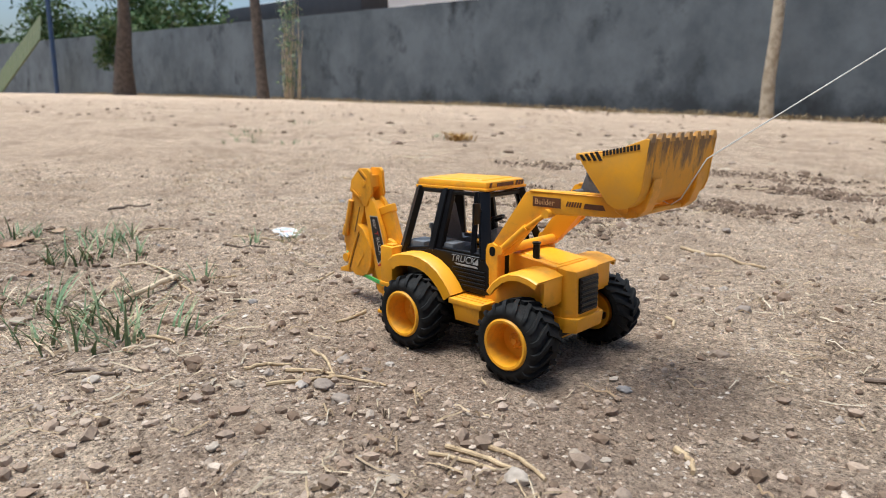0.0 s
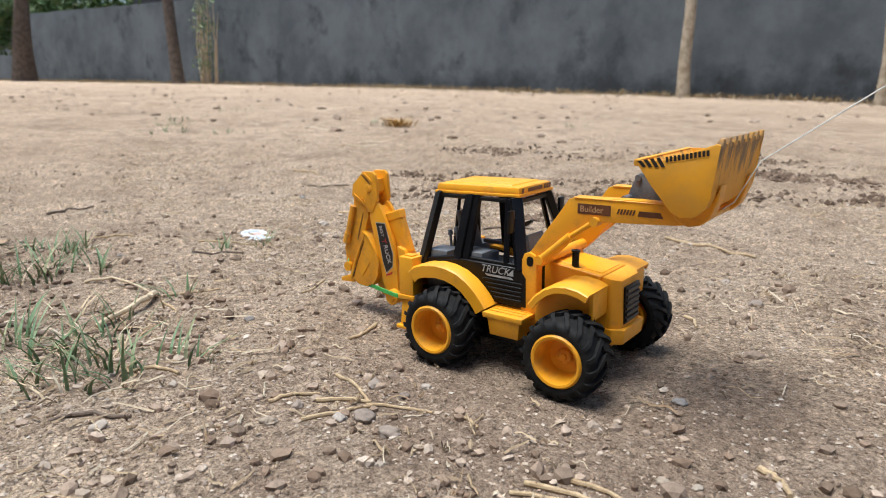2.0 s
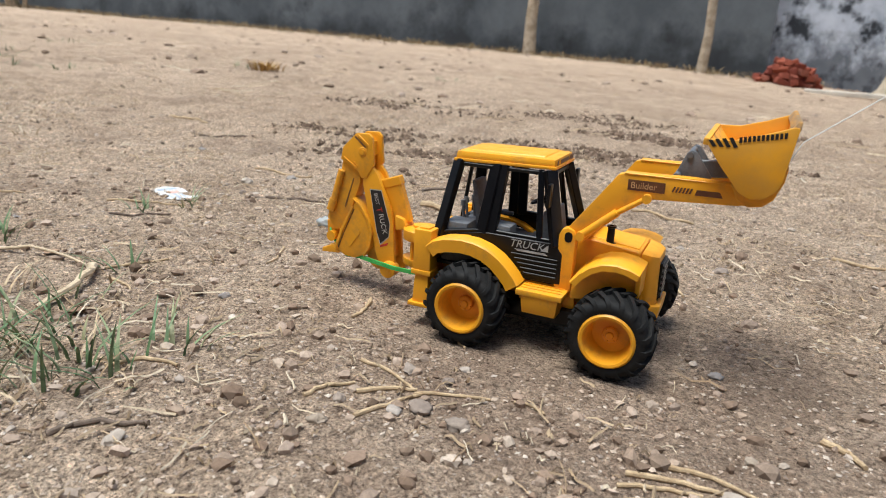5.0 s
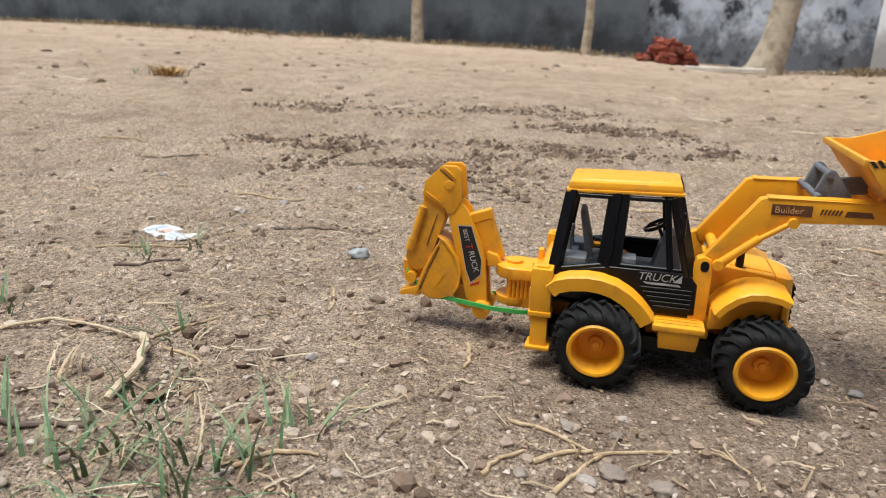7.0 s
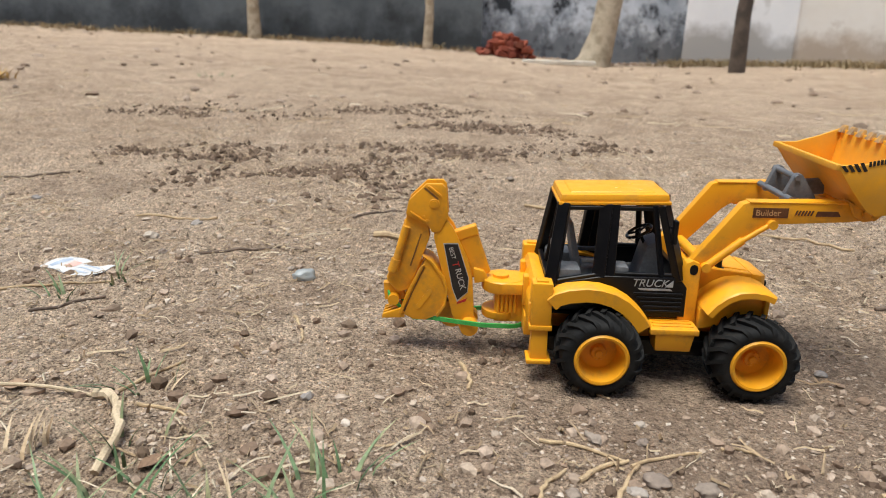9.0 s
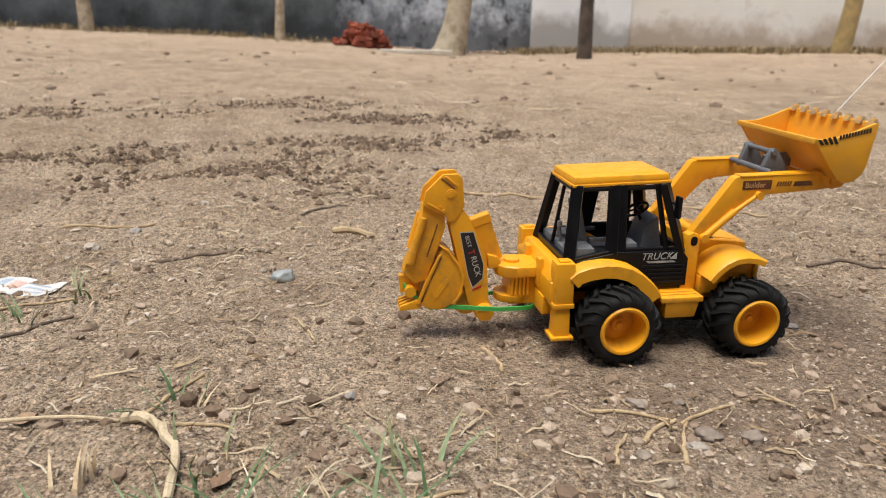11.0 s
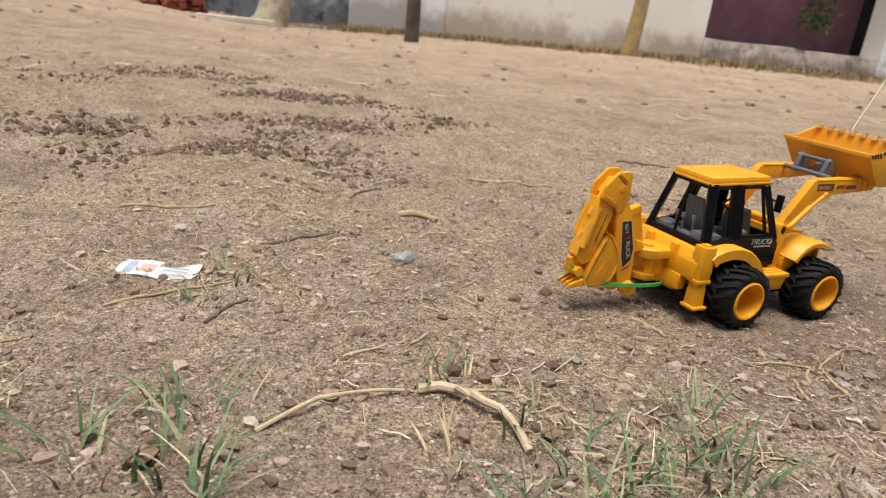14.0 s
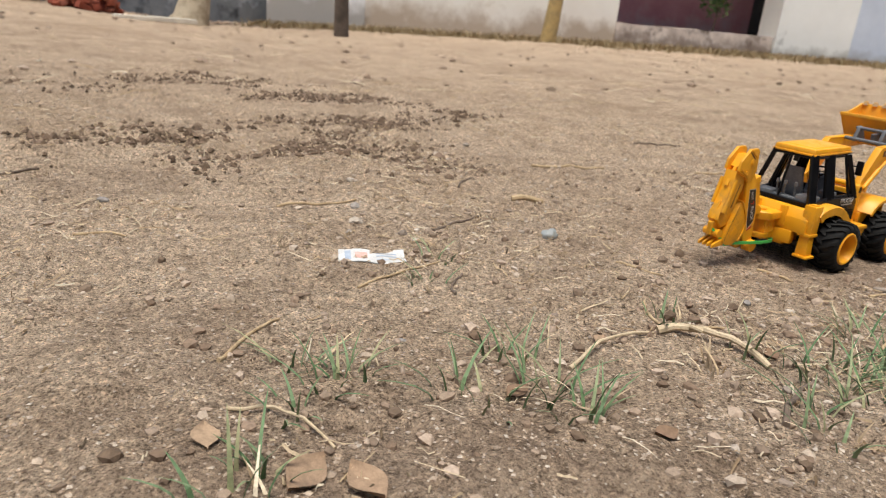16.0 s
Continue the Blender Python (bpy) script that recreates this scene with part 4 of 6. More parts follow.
def make_litter():
    patchy = lambda x, y: np.clip(0.30 + 1.5 * (value_noise(x, y, 0.16, 31) + 0.5 * value_noise(x, y, 0.06, 32)), 0.06, 1)
    tracked = lambda x, y: np.clip(0.35 + 0.7 * value_noise(x, y, 0.3, 33), 0.02, 1)
    brown_mask = lambda x, y: np.clip(0.10 + 0.9 * np.exp(-(((x - 0.26) / 0.45) ** 2 + ((y + 0.14) / 0.22) ** 2)) + 0.55 * np.exp(-(((x + 0.25) / 0.35) ** 2 + ((y + 0.08) / 0.16) ** 2)) + 0.7 * value_noise(x, y, 0.12, 35), 0.02, 1)
    lumps("fine_grit", 120000, 1, (0.0006, 0.0020), PEBBLE, "fine sand grit strewn over the yard", fine=True, near=2.0, x=(-1.5, 1.2), y=(-0.44, 2.2))
    lumps("pebbles", 20000, 2, (0.0012, 0.0044), PEBBLE, "small mixed pebbles strewn over the yard", near=2.0, clump=patchy, power=3.2)
    lumps("earth_crumbs", 26000, 3, (0.0010, 0.0050), CRUMB, "crumbs of darker earth", flat=0.8, near=1.8, clump=tracked, power=3.4)
    lumps("churned_clods", 15000, 13, (0.0012, 0.0060), CLOD, "loose brown clods round the toy", flat=0.8, x=(-1.0, 0.9), y=(-0.42, 0.5), near=1.2, clump=brown_mask, power=4.5)
    lumps("far_stones", 2200, 4, (0.004, 0.026), CLOD, "scattered clods and stones across the far yard", near=1.6, x=(-14, 10), y=(1.6, 11.6), power=3)
    lumps("bank_clods", 1400, 14, (0.008, 0.035), CRUMB, "clods along the foot of the wall", x=(-18, 9), y=(9.6, 11.9), near=0.8, power=2)
    lumps("bank_earth", 1500, 16, (0.010, 0.045), CLOD, "dark earth crumbled along the foot of the mouldy wall", x=(-0.9, 4.4), y=(9.2, 12.3), near=0.7, power=2)
    straws("straw_litter", 34000, 5, (0.004, 0.032), (0.0006, 0.0017), STRAW, "dry straw and grass fragments strewn over the yard", clump=patchy)
    straws("plant_crumbs", 18000, 6, (0.003, 0.012), (0.0008, 0.0024), CHIP, "dark and pale crumbs of bark and leaf", clump=patchy)
    straws("straw_shreds", 3200, 8, (0.006, 0.022), (0.0013, 0.0026), STRAW, "pale flat shreds of straw", clump=patchy, lift=0.003)
    straws("far_straw", 2600, 7, (0.03, 0.14), (0.002, 0.005), STRAW, "straw scattered across the far yard", x=(-12, 9), y=(1.2, 11.8), near=1.5)
    # dark soil spots, strewn denser to stand in for the trees' shadow too
    spots = ((-0.42, 0.60, 0.16), (-0.36, 0.72, 0.14), (-0.26, 0.52, 0.12), (-0.10, 0.82, 0.09), (-0.2, 0.88, 0.08), (0.15, 0.93, 0.10), (-0.55, 0.74, 0.12), (0.0, 1.22, 0.16), (-0.22, 1.55, 0.2), (-0.75, 1.4, 0.2))
    dark = lambda x, y: np.clip(sum(np.exp(-(((x - a) / r) ** 2 + ((y - b) / (0.55 * r)) ** 2)) for a, b, r in spots) * (0.55 + 1.7 * value_noise(x * 0.6, y, 0.06, 41)), 0, 1)
    lumps("dark_clods", 130000, 15, (0.0010, 0.0075), SHADED_CLOD, "dark crumbly earth, thickened and darkened for tree shade", fine=True, flat=0.8, x=(-1.4, 0.6), y=(0.35, 1.9), near=1.0, clump=dark, power=3.0)
    rng = random.Random(77)
    vs, fs, k0 = [], [], 0
    for k in range(3800):
        x, y = rng.uniform(-34, 1.0), 11.9 - abs(rng.gauss(0, 0.6))
        if k > 1400:
            L = rng.uniform(0.3, 12)
            x, y = along(L, 0.12 + abs(rng.gauss(0, 0.8)))
        v, f = blades(6, 0.10, rng.uniform(0.05, 0.15), rng, 0.007, 0.9)
        v = v + np.array([x, y, float(ground_height(x, y))])
        vs.append(v)
        fs.append(f + k0)
        k0 += len(v)
    tagged(from_arrays("dry_grass_verge", np.concatenate(vs), np.concatenate(fs), DRY_GRASS), "dry trampled grass along the foot of the walls", "grass", kind="stuff")


# ---- the toy backhoe loader ----
def lettering(name, text, size, m, material, parent, label, shear=0.0, depth=0.00015):
    cu = bpy.data.curves.new("letters", "FONT")
    cu.body, cu.size, cu.shear, cu.extrude, cu.align_x = text, size, shear, depth, "LEFT"
    tmp = new("letters", cu)
    bpy.context.view_layer.update()
    me = bpy.data.meshes.new_from_object(tmp.evaluated_get(bpy.context.evaluated_depsgraph_get()))
    bpy.data.objects.remove(tmp)
    bpy.data.curves.remove(cu)
    me.transform(m)
    me.materials.clear()
    me.materials.append(material)
    ob = tagged(new(name, me), label)
    ob.parent = parent
    return ob


def on_side(x, z, y, turn=0.0):
    """A plane that stands on the toy's right flank, its x axis turned upwards by that many degrees."""
    return pose(x, y, z) @ pose(0, 0, 0, 0, -turn, 0) @ pose(0, 0, 0, 90, 0, 0)


def bars(cells, m, material, name, parent, label, depth=0.0003):
    """Flat printed bars, each given by its four corners in a plane."""
    bm = bmesh.new()
    for q in cells:
        lo = [bm.verts.new((x, y, 0)) for x, y in q]
        hi = [bm.verts.new((x, y, depth)) for x, y in q]
        bm.faces.new(hi)
        for i in range(len(q)):
            j = (i + 1) % len(q)
            bm.faces.new((lo[i], lo[j], hi[j], hi[i]))
    moved(bm, m)
    return part(name, bm, material, parent, label)


def tyre_mesh(w=0.030):
    """A fat tractor tyre on the y axis, outer face at y = 0."""
    prof = [(0.0165, 0.0020), (0.0172, 0.0003), (0.0195, -0.0004), (0.0220, 0.0002), (0.0238, 0.0022), (0.0244, 0.0050), (0.0246, w / 2),
            (0.0244, w - 0.0050), (0.0238, w - 0.0022), (0.0225, w - 0.0002), (0.0195, w + 0.0004), (0.0165, w - 0.002)]
    return lathe(prof, 64, closed=True)


def lug_mesh(side, w=0.030):
    """One slanted tread lug, for the outer or the inner half of the tyre."""
    b = bmesh.new()
    pts = []
    for da, r, y in ((0.0, 0.0232, -0.0004), (0.08, 0.0262, 0.0022), (0.28, 0.0272, 0.0085), (0.46, 0.0272, 0.0160)):
        y = y if side == 0 else w - y
        a, half = da * 0.75, 0.055
        pts.append([(r, a - half, y), (r, a + half, y), (r - 0.0036, a + half, y), (r - 0.0036, a - half, y)])
    rings = [[b.verts.new((rr * math.cos(aa), yy, rr * math.sin(aa))) for rr, aa, yy in q] for q in pts]
    for u, v in zip(rings, rings[1:]):
        for i in range(4):
            j = (i + 1) % 4
            b.faces.new((u[i], u[j], v[j], v[i]))
    b.faces.new(rings[0])
    b.faces.new(rings[-1])
    me = bpy.data.meshes.new("lug")
    finish(b, 50)
    b.to_mesh(me)
    b.free()
    me.materials.append(RUBBER)
    return me


LUGS = [lug_mesh(0), lug_mesh(1)]


def wheel(parent, x, y, turn, flip):
    m = pose(x, y, 0.0276, 0, turn, 180 if flip else 0)
    ob = part("wheel", moved(tyre_mesh(), Matrix.Diagonal((1.055, 1, 1.055, 1))), RUBBER, parent, "fat black lugged tyre, dusty")
    ob.matrix_local = m
    for k in range(36):
        lug = new("lug", LUGS[k % 2])
        lug.parent, lug.matrix_local = ob, pose(0, 0, 0, 0, -10 * k, 0) @ Matrix.Diagonal((1.05, 1, 1.05, 1))
    rim = lathe([(0.0, 0.0140), (0.004, 0.0140), (0.0120, 0.0145), (0.0128, 0.0120), (0.0146, 0.0015), (0.0152, -0.0006), (0.0168, -0.0009), (0.0180, 0.0003), (0.0180, 0.004),
                 (0.0150, 0.020), (0.0150, 0.028), (0.0, 0.028)], 48)
    r = part("rim", rim, YELLOW, ob, "deep yellow plastic wheel rim")
    hub = lathe([(0.0, 0.0095), (0.0022, 0.0095), (0.0026, 0.0102), (0.0026, 0.011), (0.0048, 0.0114), (0.0054, 0.0122), (0.0054, 0.0150)], 24)
    for k in range(6):
        a = k * math.tau / 6
        rod((0.0042 * math.cos(a), 0.0126, 0.0042 * math.sin(a)), (0.0042 * math.cos(a), 0.0106, 0.0042 * math.sin(a)), 0.0007, n=6, bm=hub)
    part("hub", hub, YELLOW, r)
    return ob


def strip(profile, y0, y1, thick, lip, side):
    """A mudguard: a bent strip with a turned-down outer lip."""
    bm = bmesh.new()
    rows = []
    n = len(profile)
    for i, (x, z) in enumerate(profile):
        x0, z0 = profile[max(i - 1, 0)]
        x1, z1 = profile[min(i + 1, n - 1)]
        t = Vector((x1 - x0, z1 - z0)).normalized()
        nx, nz = -t.y, t.x
        def P(y, d):
            return bm.verts.new((x + nx * d, y * side, z + nz * d))
        rows.append([P(y0, 0), P(y1 - 0.0015, 0), P(y1, -0.0012), P(y1, -lip), P(y1 - thick, -lip), P(y1 - thick, -thick), P(y0, -thick)])
    k = len(rows[0])
    for u, v in zip(rows, rows[1:]):
        for i in range(k):
            j = (i + 1) % k
            bm.faces.new((u[i], u[j], v[j], v[i]))
    bm.faces.new(rows[0])
    bm.faces.new(rows[-1])
    return bm


def beam(a, c, w, d, bm=None, bev=0.0006):
    """A square bar from a to c, w across and d deep."""
    a, c = Vector(a), Vector(c)
    b = bmesh.new()
    q = (c - a).to_track_quat("Z", "Y").to_matrix().to_4x4()
    bmesh.ops.create_cube(b, size=1, matrix=Matrix.Translation((a + c) / 2) @ q @ Matrix.Diagonal((d, w, (c - a).length, 1)))
    if bev:
        bevel(b, bev, 1)
    return merge(bm, b)


def quad_prism(lo, hi, bev=0.0, bm=None):
    """A solid between two closed loops of as many corners."""
    b = bmesh.new()
    u, v = [b.verts.new(p) for p in lo], [b.verts.new(p) for p in hi]
    b.faces.new(u)
    b.faces.new(v)
    for i in range(len(u)):
        j = (i + 1) % len(u)
        b.faces.new((u[i], u[j], v[j], v[i]))
    bmesh.ops.recalc_face_normals(b, faces=b.faces)
    if bev:
        bevel(b, bev, 2)
    return merge(bm, b)


def make_toy():
    toy = thing("toy_backhoe_loader", "yellow and black plastic toy backhoe loader, bucket raised, on earth", "toy loader")

    # wheels
    for x, turn in ((0.0, 20), (0.10, 47)):
        wheel(toy, x, -0.069, turn, False)
        wheel(toy, x, 0.069, turn + 13, True)
    for x in (0.0, 0.10):
        part("axle", rod((x, -0.050, 0.027), (x, 0.050, 0.027), 0.0035), BLACK, toy)

    # chassis and steps
    ch = box(-0.045, 0.112, -0.021, 0.021, 0.022, 0.046, 0.002)
    box(0.030, 0.070, -0.034, 0.034, 0.030, 0.046, 0.002, bm=ch)
    part("chassis", ch, YELLOW, toy)
    # wide black pan, added to darken the shadow between the wheels
    pan = plate([(-0.040, 0.0250), (-0.030, 0.0190), (0.105, 0.0190), (0.114, 0.0250), (0.114, 0.0300), (-0.040, 0.0300)], -0.0385, 0.0385, 0.0010)
    for k in range(5):
        box(0.022 + 0.012 * k, 0.026 + 0.012 * k, -0.036, 0.036, 0.0176, 0.0196, 0.0004, 1, pan)
    part("underbody", pan, BLACK, toy, "black plate added under the chassis to deepen its shadow")
    for s in (-1, 1):
        y0, y1 = sorted((s * 0.053, s * 0.033))
        st = box(0.0335, 0.0655, y0, y1, 0.0400, 0.0440, 0.0008)
        lo = [(0.0385, s * 0.034, 0.0265), (0.0615, s * 0.034, 0.0265), (0.0615, s * 0.0505, 0.0275), (0.0385, s * 0.0505, 0.0275)]
        hi = [(0.0370, s * 0.034, 0.0402), (0.0630, s * 0.034, 0.0402), (0.0630, s * 0.0522, 0.0402), (0.0370, s * 0.0522, 0.0402)]
        quad_prism(lo, hi, 0.0008, st)
        for k in range(3):
            box(0.036, 0.063, s * (0.037 + 0.005 * k) - 0.0006, s * (0.037 + 0.005 * k) + 0.0006, 0.0438, 0.0446, bm=st)
        part("step", st, YELLOW, toy)

    # rear and front mudguards
    rear = [(-0.036, 0.0615), (-0.031, 0.0660), (-0.022, 0.0690), (-0.010, 0.0705), (0.000, 0.0698), (0.010, 0.0670), (0.019, 0.0620), (0.026, 0.0560), (0.031, 0.0505), (0.0345, 0.0455)]
    front = [(0.0685, 0.0560), (0.0735, 0.0625), (0.0800, 0.0680), (0.0880, 0.0718), (0.0970, 0.0728), (0.1060, 0.0715), (0.1125, 0.0690)]
    for s in (-1, 1):
        part("rear_mudguard", strip(rear, 0.026, 0.0505, 0.0020, 0.0100, s), YELLOW, toy, smooth=50)
        f = strip(front, 0.0210, 0.0520, 0.0018, 0.0050, s)
        box(0.1090, 0.1122, min(s * 0.021, s * 0.043), max(s * 0.021, s * 0.043), 0.050, 0.0690, 0.0008, bm=f)
        part("front_mudguard", f, YELLOW, toy, smooth=50)

    # bonnet in two mouldings, with grille and bumper
    side = [(0.064, 0.040), (0.1068, 0.038), (0.1068, 0.0742), (0.064, 0.0790)]
    bonnet = plate(side, -0.0205, 0.0205, 0.0016, 3)
    plate([(0.0705, 0.0780), (0.1050, 0.0742), (0.1050, 0.0750), (0.0705, 0.0789)], -0.0150, 0.0150, 0.0003, 1, bonnet)
    bonnet = part("bonnet", bonnet, YELLOW, toy)
    cowl = quad_prism([(0.1074, -0.0205, 0.037), (0.1150, -0.0200, 0.037), (0.1205, -0.0150, 0.037), (0.1205, 0.0150, 0.037), (0.1150, 0.0200, 0.037), (0.1074, 0.0205, 0.037)],
                      [(0.1074, -0.0205, 0.0738), (0.1140, -0.0195, 0.0728), (0.1190, -0.0140, 0.0712), (0.1190, 0.0140, 0.0712), (0.1140, 0.0195, 0.0728), (0.1074, 0.0205, 0.0738)], 0.0014)
    part("front_cowl", cowl, YELLOW, bonnet)
    grille = box(0.1192, 0.1212, -0.0118, 0.0118, 0.0405, 0.0665, 0.0006)
    for k in range(6):
        z = 0.0420 + 0.0041 * k
        box(0.1208, 0.1222, -0.0108, 0.0108, z, z + 0.0024, 0.0004, 1, grille)
    part("grille", grille, BLACK, bonnet, "black louvred radiator grille")
    bump_lo = [(0.1000, -0.0215, 0.0275), (0.1150, -0.0212, 0.0275), (0.1225, -0.0165, 0.0275), (0.1225, 0.0165, 0.0275), (0.1150, 0.0212, 0.0275), (0.1000, 0.0215, 0.0275)]
    part("bumper", quad_prism(bump_lo, [(x + 0.0012, y * 1.03, 0.0385) for x, y, z in bump_lo], 0.0012), YELLOW, toy)
    for s in (-1, 1):
        y0, y1 = sorted((s * 0.0205, s * 0.0400))
        part("wheel_arch", plate([(0.0680, 0.0400), (0.1105, 0.0480), (0.1105, 0.0680), (0.0960, 0.0705), (0.0800, 0.0660), (0.0680, 0.0540)], y0, y1, 0.0008), YELLOW, toy)
    ex = lathe([(0.0, 0.0), (0.0042, 0.0), (0.0042, 0.0018), (0.0026, 0.0022), (0.0025, 0.0120), (0.0031, 0.0124), (0.0031, 0.0135), (0.0017, 0.0135), (0.0017, 0.009), (0.0, 0.009)], 20)
    part("exhaust_pipe", moved(ex, pose(0.0850, -0.0150, 0.0745, 90)), BLACK, toy)

    # cab: black lower shell, pillars, window frames
    wb, wt = 0.0370, 0.0235
    sill = 0.0745
    low = [(-0.0335, 0.0640), (-0.0335, 0.0672), (-0.002, 0.0735), (0.004, sill), (0.0530, sill), (0.0585, 0.0680), (0.0590, 0.0470), (0.0320, 0.0465), (0.0180, 0.0600), (-0.010, 0.0640)]
    shell = None
    for s in (-1, 1):
        y0, y1 = sorted((s * wb, s * (wb - 0.0025)))
        shell = plate(low, y0, y1, 0.0004, 1, shell)
    box(-0.0335, 0.0585, -0.035, 0.035, 0.0455, 0.0475, bm=shell)
    box(-0.0340, -0.0315, -wb, wb, 0.0600, 0.0672, 0.0006, bm=shell)
    box(0.0550, 0.0588, -wb + 0.002, wb - 0.002, 0.0470, 0.0745, 0.0006, bm=shell)
    shell = part("cab_shell", shell, BLACK, toy, "black plastic cab with open windows")
    roof_z = 0.1205
    def half(z):
        return wb + (wt - wb) * (z - 0.067) / (roof_z - 0.067)
    for s in (-1, 1):
        def p(x, z, inset=0.0012):
            return (x, s * (half(z) - inset), z)
        part("pillar", beam(p(-0.0325, 0.0655), p(-0.0250, roof_z), 0.0052, 0.0084), BLACK, shell)
        part("pillar", beam(p(-0.0005, 0.0720), p(0.0030, roof_z), 0.0046, 0.0086), BLACK, shell)
        part("pillar", beam(p(0.0065, 0.0735), p(0.0085, roof_z), 0.0042, 0.0074), BLACK, shell)
        part("pillar", beam(p(0.0540, 0.0720), p(0.0410, roof_z), 0.0056, 0.0088), BLACK, shell)
        part("pillar", beam(p(0.0415, 0.0735, 0.0005), p(0.0350, roof_z, 0.0005), 0.0026, 0.0042), BLACK, shell)
        part("window_frame", beam(p(-0.0270, 0.1175), p(0.0420, 0.1185), 0.0030, 0.0034), BLACK, shell)
        part("window_frame", beam(p(-0.0310, 0.0690), p(-0.0010, 0.0745), 0.0030, 0.0034), BLACK, shell)
        part("window_frame", beam(p(0.0045, 0.0752), p(0.0520, 0.0752), 0.0030, 0.0026), BLACK, shell)
        part("door_handle", beam((0.0030, s * 0.0345, 0.0775), (0.0036, s * 0.0318, 0.0865), 0.0018, 0.0018), BLACK, shell)
        ribs = None
        for k in range(5):
            z = 0.0500 + 0.0031 * k
            x0 = 0.0300 - 0.0024 * k
            y0, y1 = sorted((s * (wb - 0.0005), s * (wb + 0.0009)))
            ribs = box(x0 + 0.003, 0.0560, y0, y1, z, z + 0.0016, 0.0003, 1, ribs)
        part("door_ribs", ribs, BLACK, shell)
        mir = beam((0.0440, s * 0.0255, 0.1080), (0.0455, s * 0.0350, 0.1080), 0.0016, 0.0016)
        box(0.0445, 0.0472, s * 0.0365 - 0.0036, s * 0.0365 + 0.0036, 0.0985, 0.1145, 0.0012, bm=mir)
        part("wing_mirror", mir, BLACK, shell)
    for z0, x0, x1 in ((0.1175, -0.0262, -0.0236), (0.0690, -0.0330, -0.0300)):
        part("window_frame", beam((x0, -half(z0), z0), (x0, half(z0), z0), 0.0034, 0.0034), BLACK, shell)
    part("window_frame", beam((0.0415, -half(0.118), 0.118), (0.0415, half(0.118), 0.118), 0.0034, 0.0034), BLACK, shell)
    # centre bar of the rear window
    part("window_frame", beam((-0.0322, 0.004, 0.067), (-0.0248, 0.003, 0.119), 0.0026, 0.0026), BLACK, shell)

    # roof, slightly nose-up, with a raised panel and moulded marks
    roof = quad_prism([(-0.0285, -0.0240, 0.1195), (0.0445, -0.0240, 0.1220), (0.0445, 0.0240, 0.1220), (-0.0285, 0.0240, 0.1195)],
                      [(-0.0280, -0.0235, 0.1265), (0.0440, -0.0235, 0.1285), (0.0440, 0.0235, 0.1285), (-0.0280, 0.0235, 0.1265)], 0.0026)
    rim = [(-0.0292, -0.0247, 0.1190), (0.0453, -0.0247, 0.1214), (0.0453, 0.0247, 0.1214), (-0.0292, 0.0247, 0.1190)]
    quad_prism(rim, [(x, y, z + 0.0022) for x, y, z in rim], 0.0008, roof)
    quad_prism([(-0.0215, -0.0190, 0.1265), (0.0360, -0.0190, 0.1282), (0.0360, 0.0190, 0.1282), (-0.0215, 0.0190, 0.1265)],
               [(-0.0205, -0.0180, 0.1276), (0.0350, -0.0180, 0.1292), (0.0350, 0.0180, 0.1292), (-0.0205, 0.0180, 0.1276)], 0.0005, roof)
    roof = part("roof", roof, YELLOW, toy, "yellow moulded cab roof", smooth=40)
    marks = None
    for x, y in ((0.012, -0.006), (0.027, -0.012), (0.024, 0.008)):
        marks = moved(lathe([(0.0, 0.0004), (0.0026, 0.0004), (0.0030, 0.0)], 16), pose(x, y, 0.1284 + 0.03 * (x - 0.01), 90)) if marks is None else merge(marks, moved(lathe([(0.0, 0.0004), (0.0026, 0.0004), (0.0030, 0.0)], 16), pose(x, y, 0.1284 + 0.03 * (x - 0.01), 90)))
    part("moulding_mark", marks, YELLOW, roof)
    front_strip = bars([[(-0.021 + 0.0035 * k, 0.0), (-0.0185 + 0.0035 * k, 0.0), (-0.0175 + 0.0035 * k, 0.0034), (-0.020 + 0.0035 * k, 0.0034)] for k in (0, 9, 10, 11)] + [[(-0.012, 0.0003), (0.008, 0.0003), (0.008, 0.003), (-0.012, 0.003)]],
                       pose(0.0447, 0.0, 0.1240, 90, 0, 90), DECAL_BROWN, "front_print", roof, "brown printed strip on the roof's brow")

    # inside the cab
    seat = box(-0.0120, 0.0060, -0.0130, 0.0130, 0.0600, 0.0720, 0.002)
    quad_prism([(-0.0135, -0.0120, 0.0700), (-0.0080, -0.0120, 0.0700), (-0.0080, 0.0120, 0.0700), (-0.0135, 0.0120, 0.0700)],
               [(-0.0200, -0.0100, 0.1040), (-0.0165, -0.0100, 0.1040), (-0.0165, 0.0100, 0.1040), (-0.0200, 0.0100, 0.1040)], 0.0014, seat)
    box(-0.0095, 0.0060, -0.0160, -0.0125, 0.0760, 0.0790, 0.0008, bm=seat)
    box(-0.0095, 0.0060, 0.0125, 0.0160, 0.0760, 0.0790, 0.0008, bm=seat)
    part("seat", seat, GREY, toy, "grey moulded driver's seat")
    floor = box(-0.0310, 0.0540, -0.0330, 0.0330, 0.0475, 0.0620, 0.001)
    box(-0.0300, -0.0120, -0.0330, -0.0140, 0.0600, 0.0770, 0.002, bm=floor)
    box(-0.0300, -0.0120, 0.0140, 0.0330, 0.0600, 0.0740, 0.002, bm=floor)
    box(0.0080, 0.0200, -0.0330, -0.0180, 0.0600, 0.0800, 0.002, bm=floor)
    part("cab_floor", floor, GREY, toy, "grey moulded cab floor with side boxes")
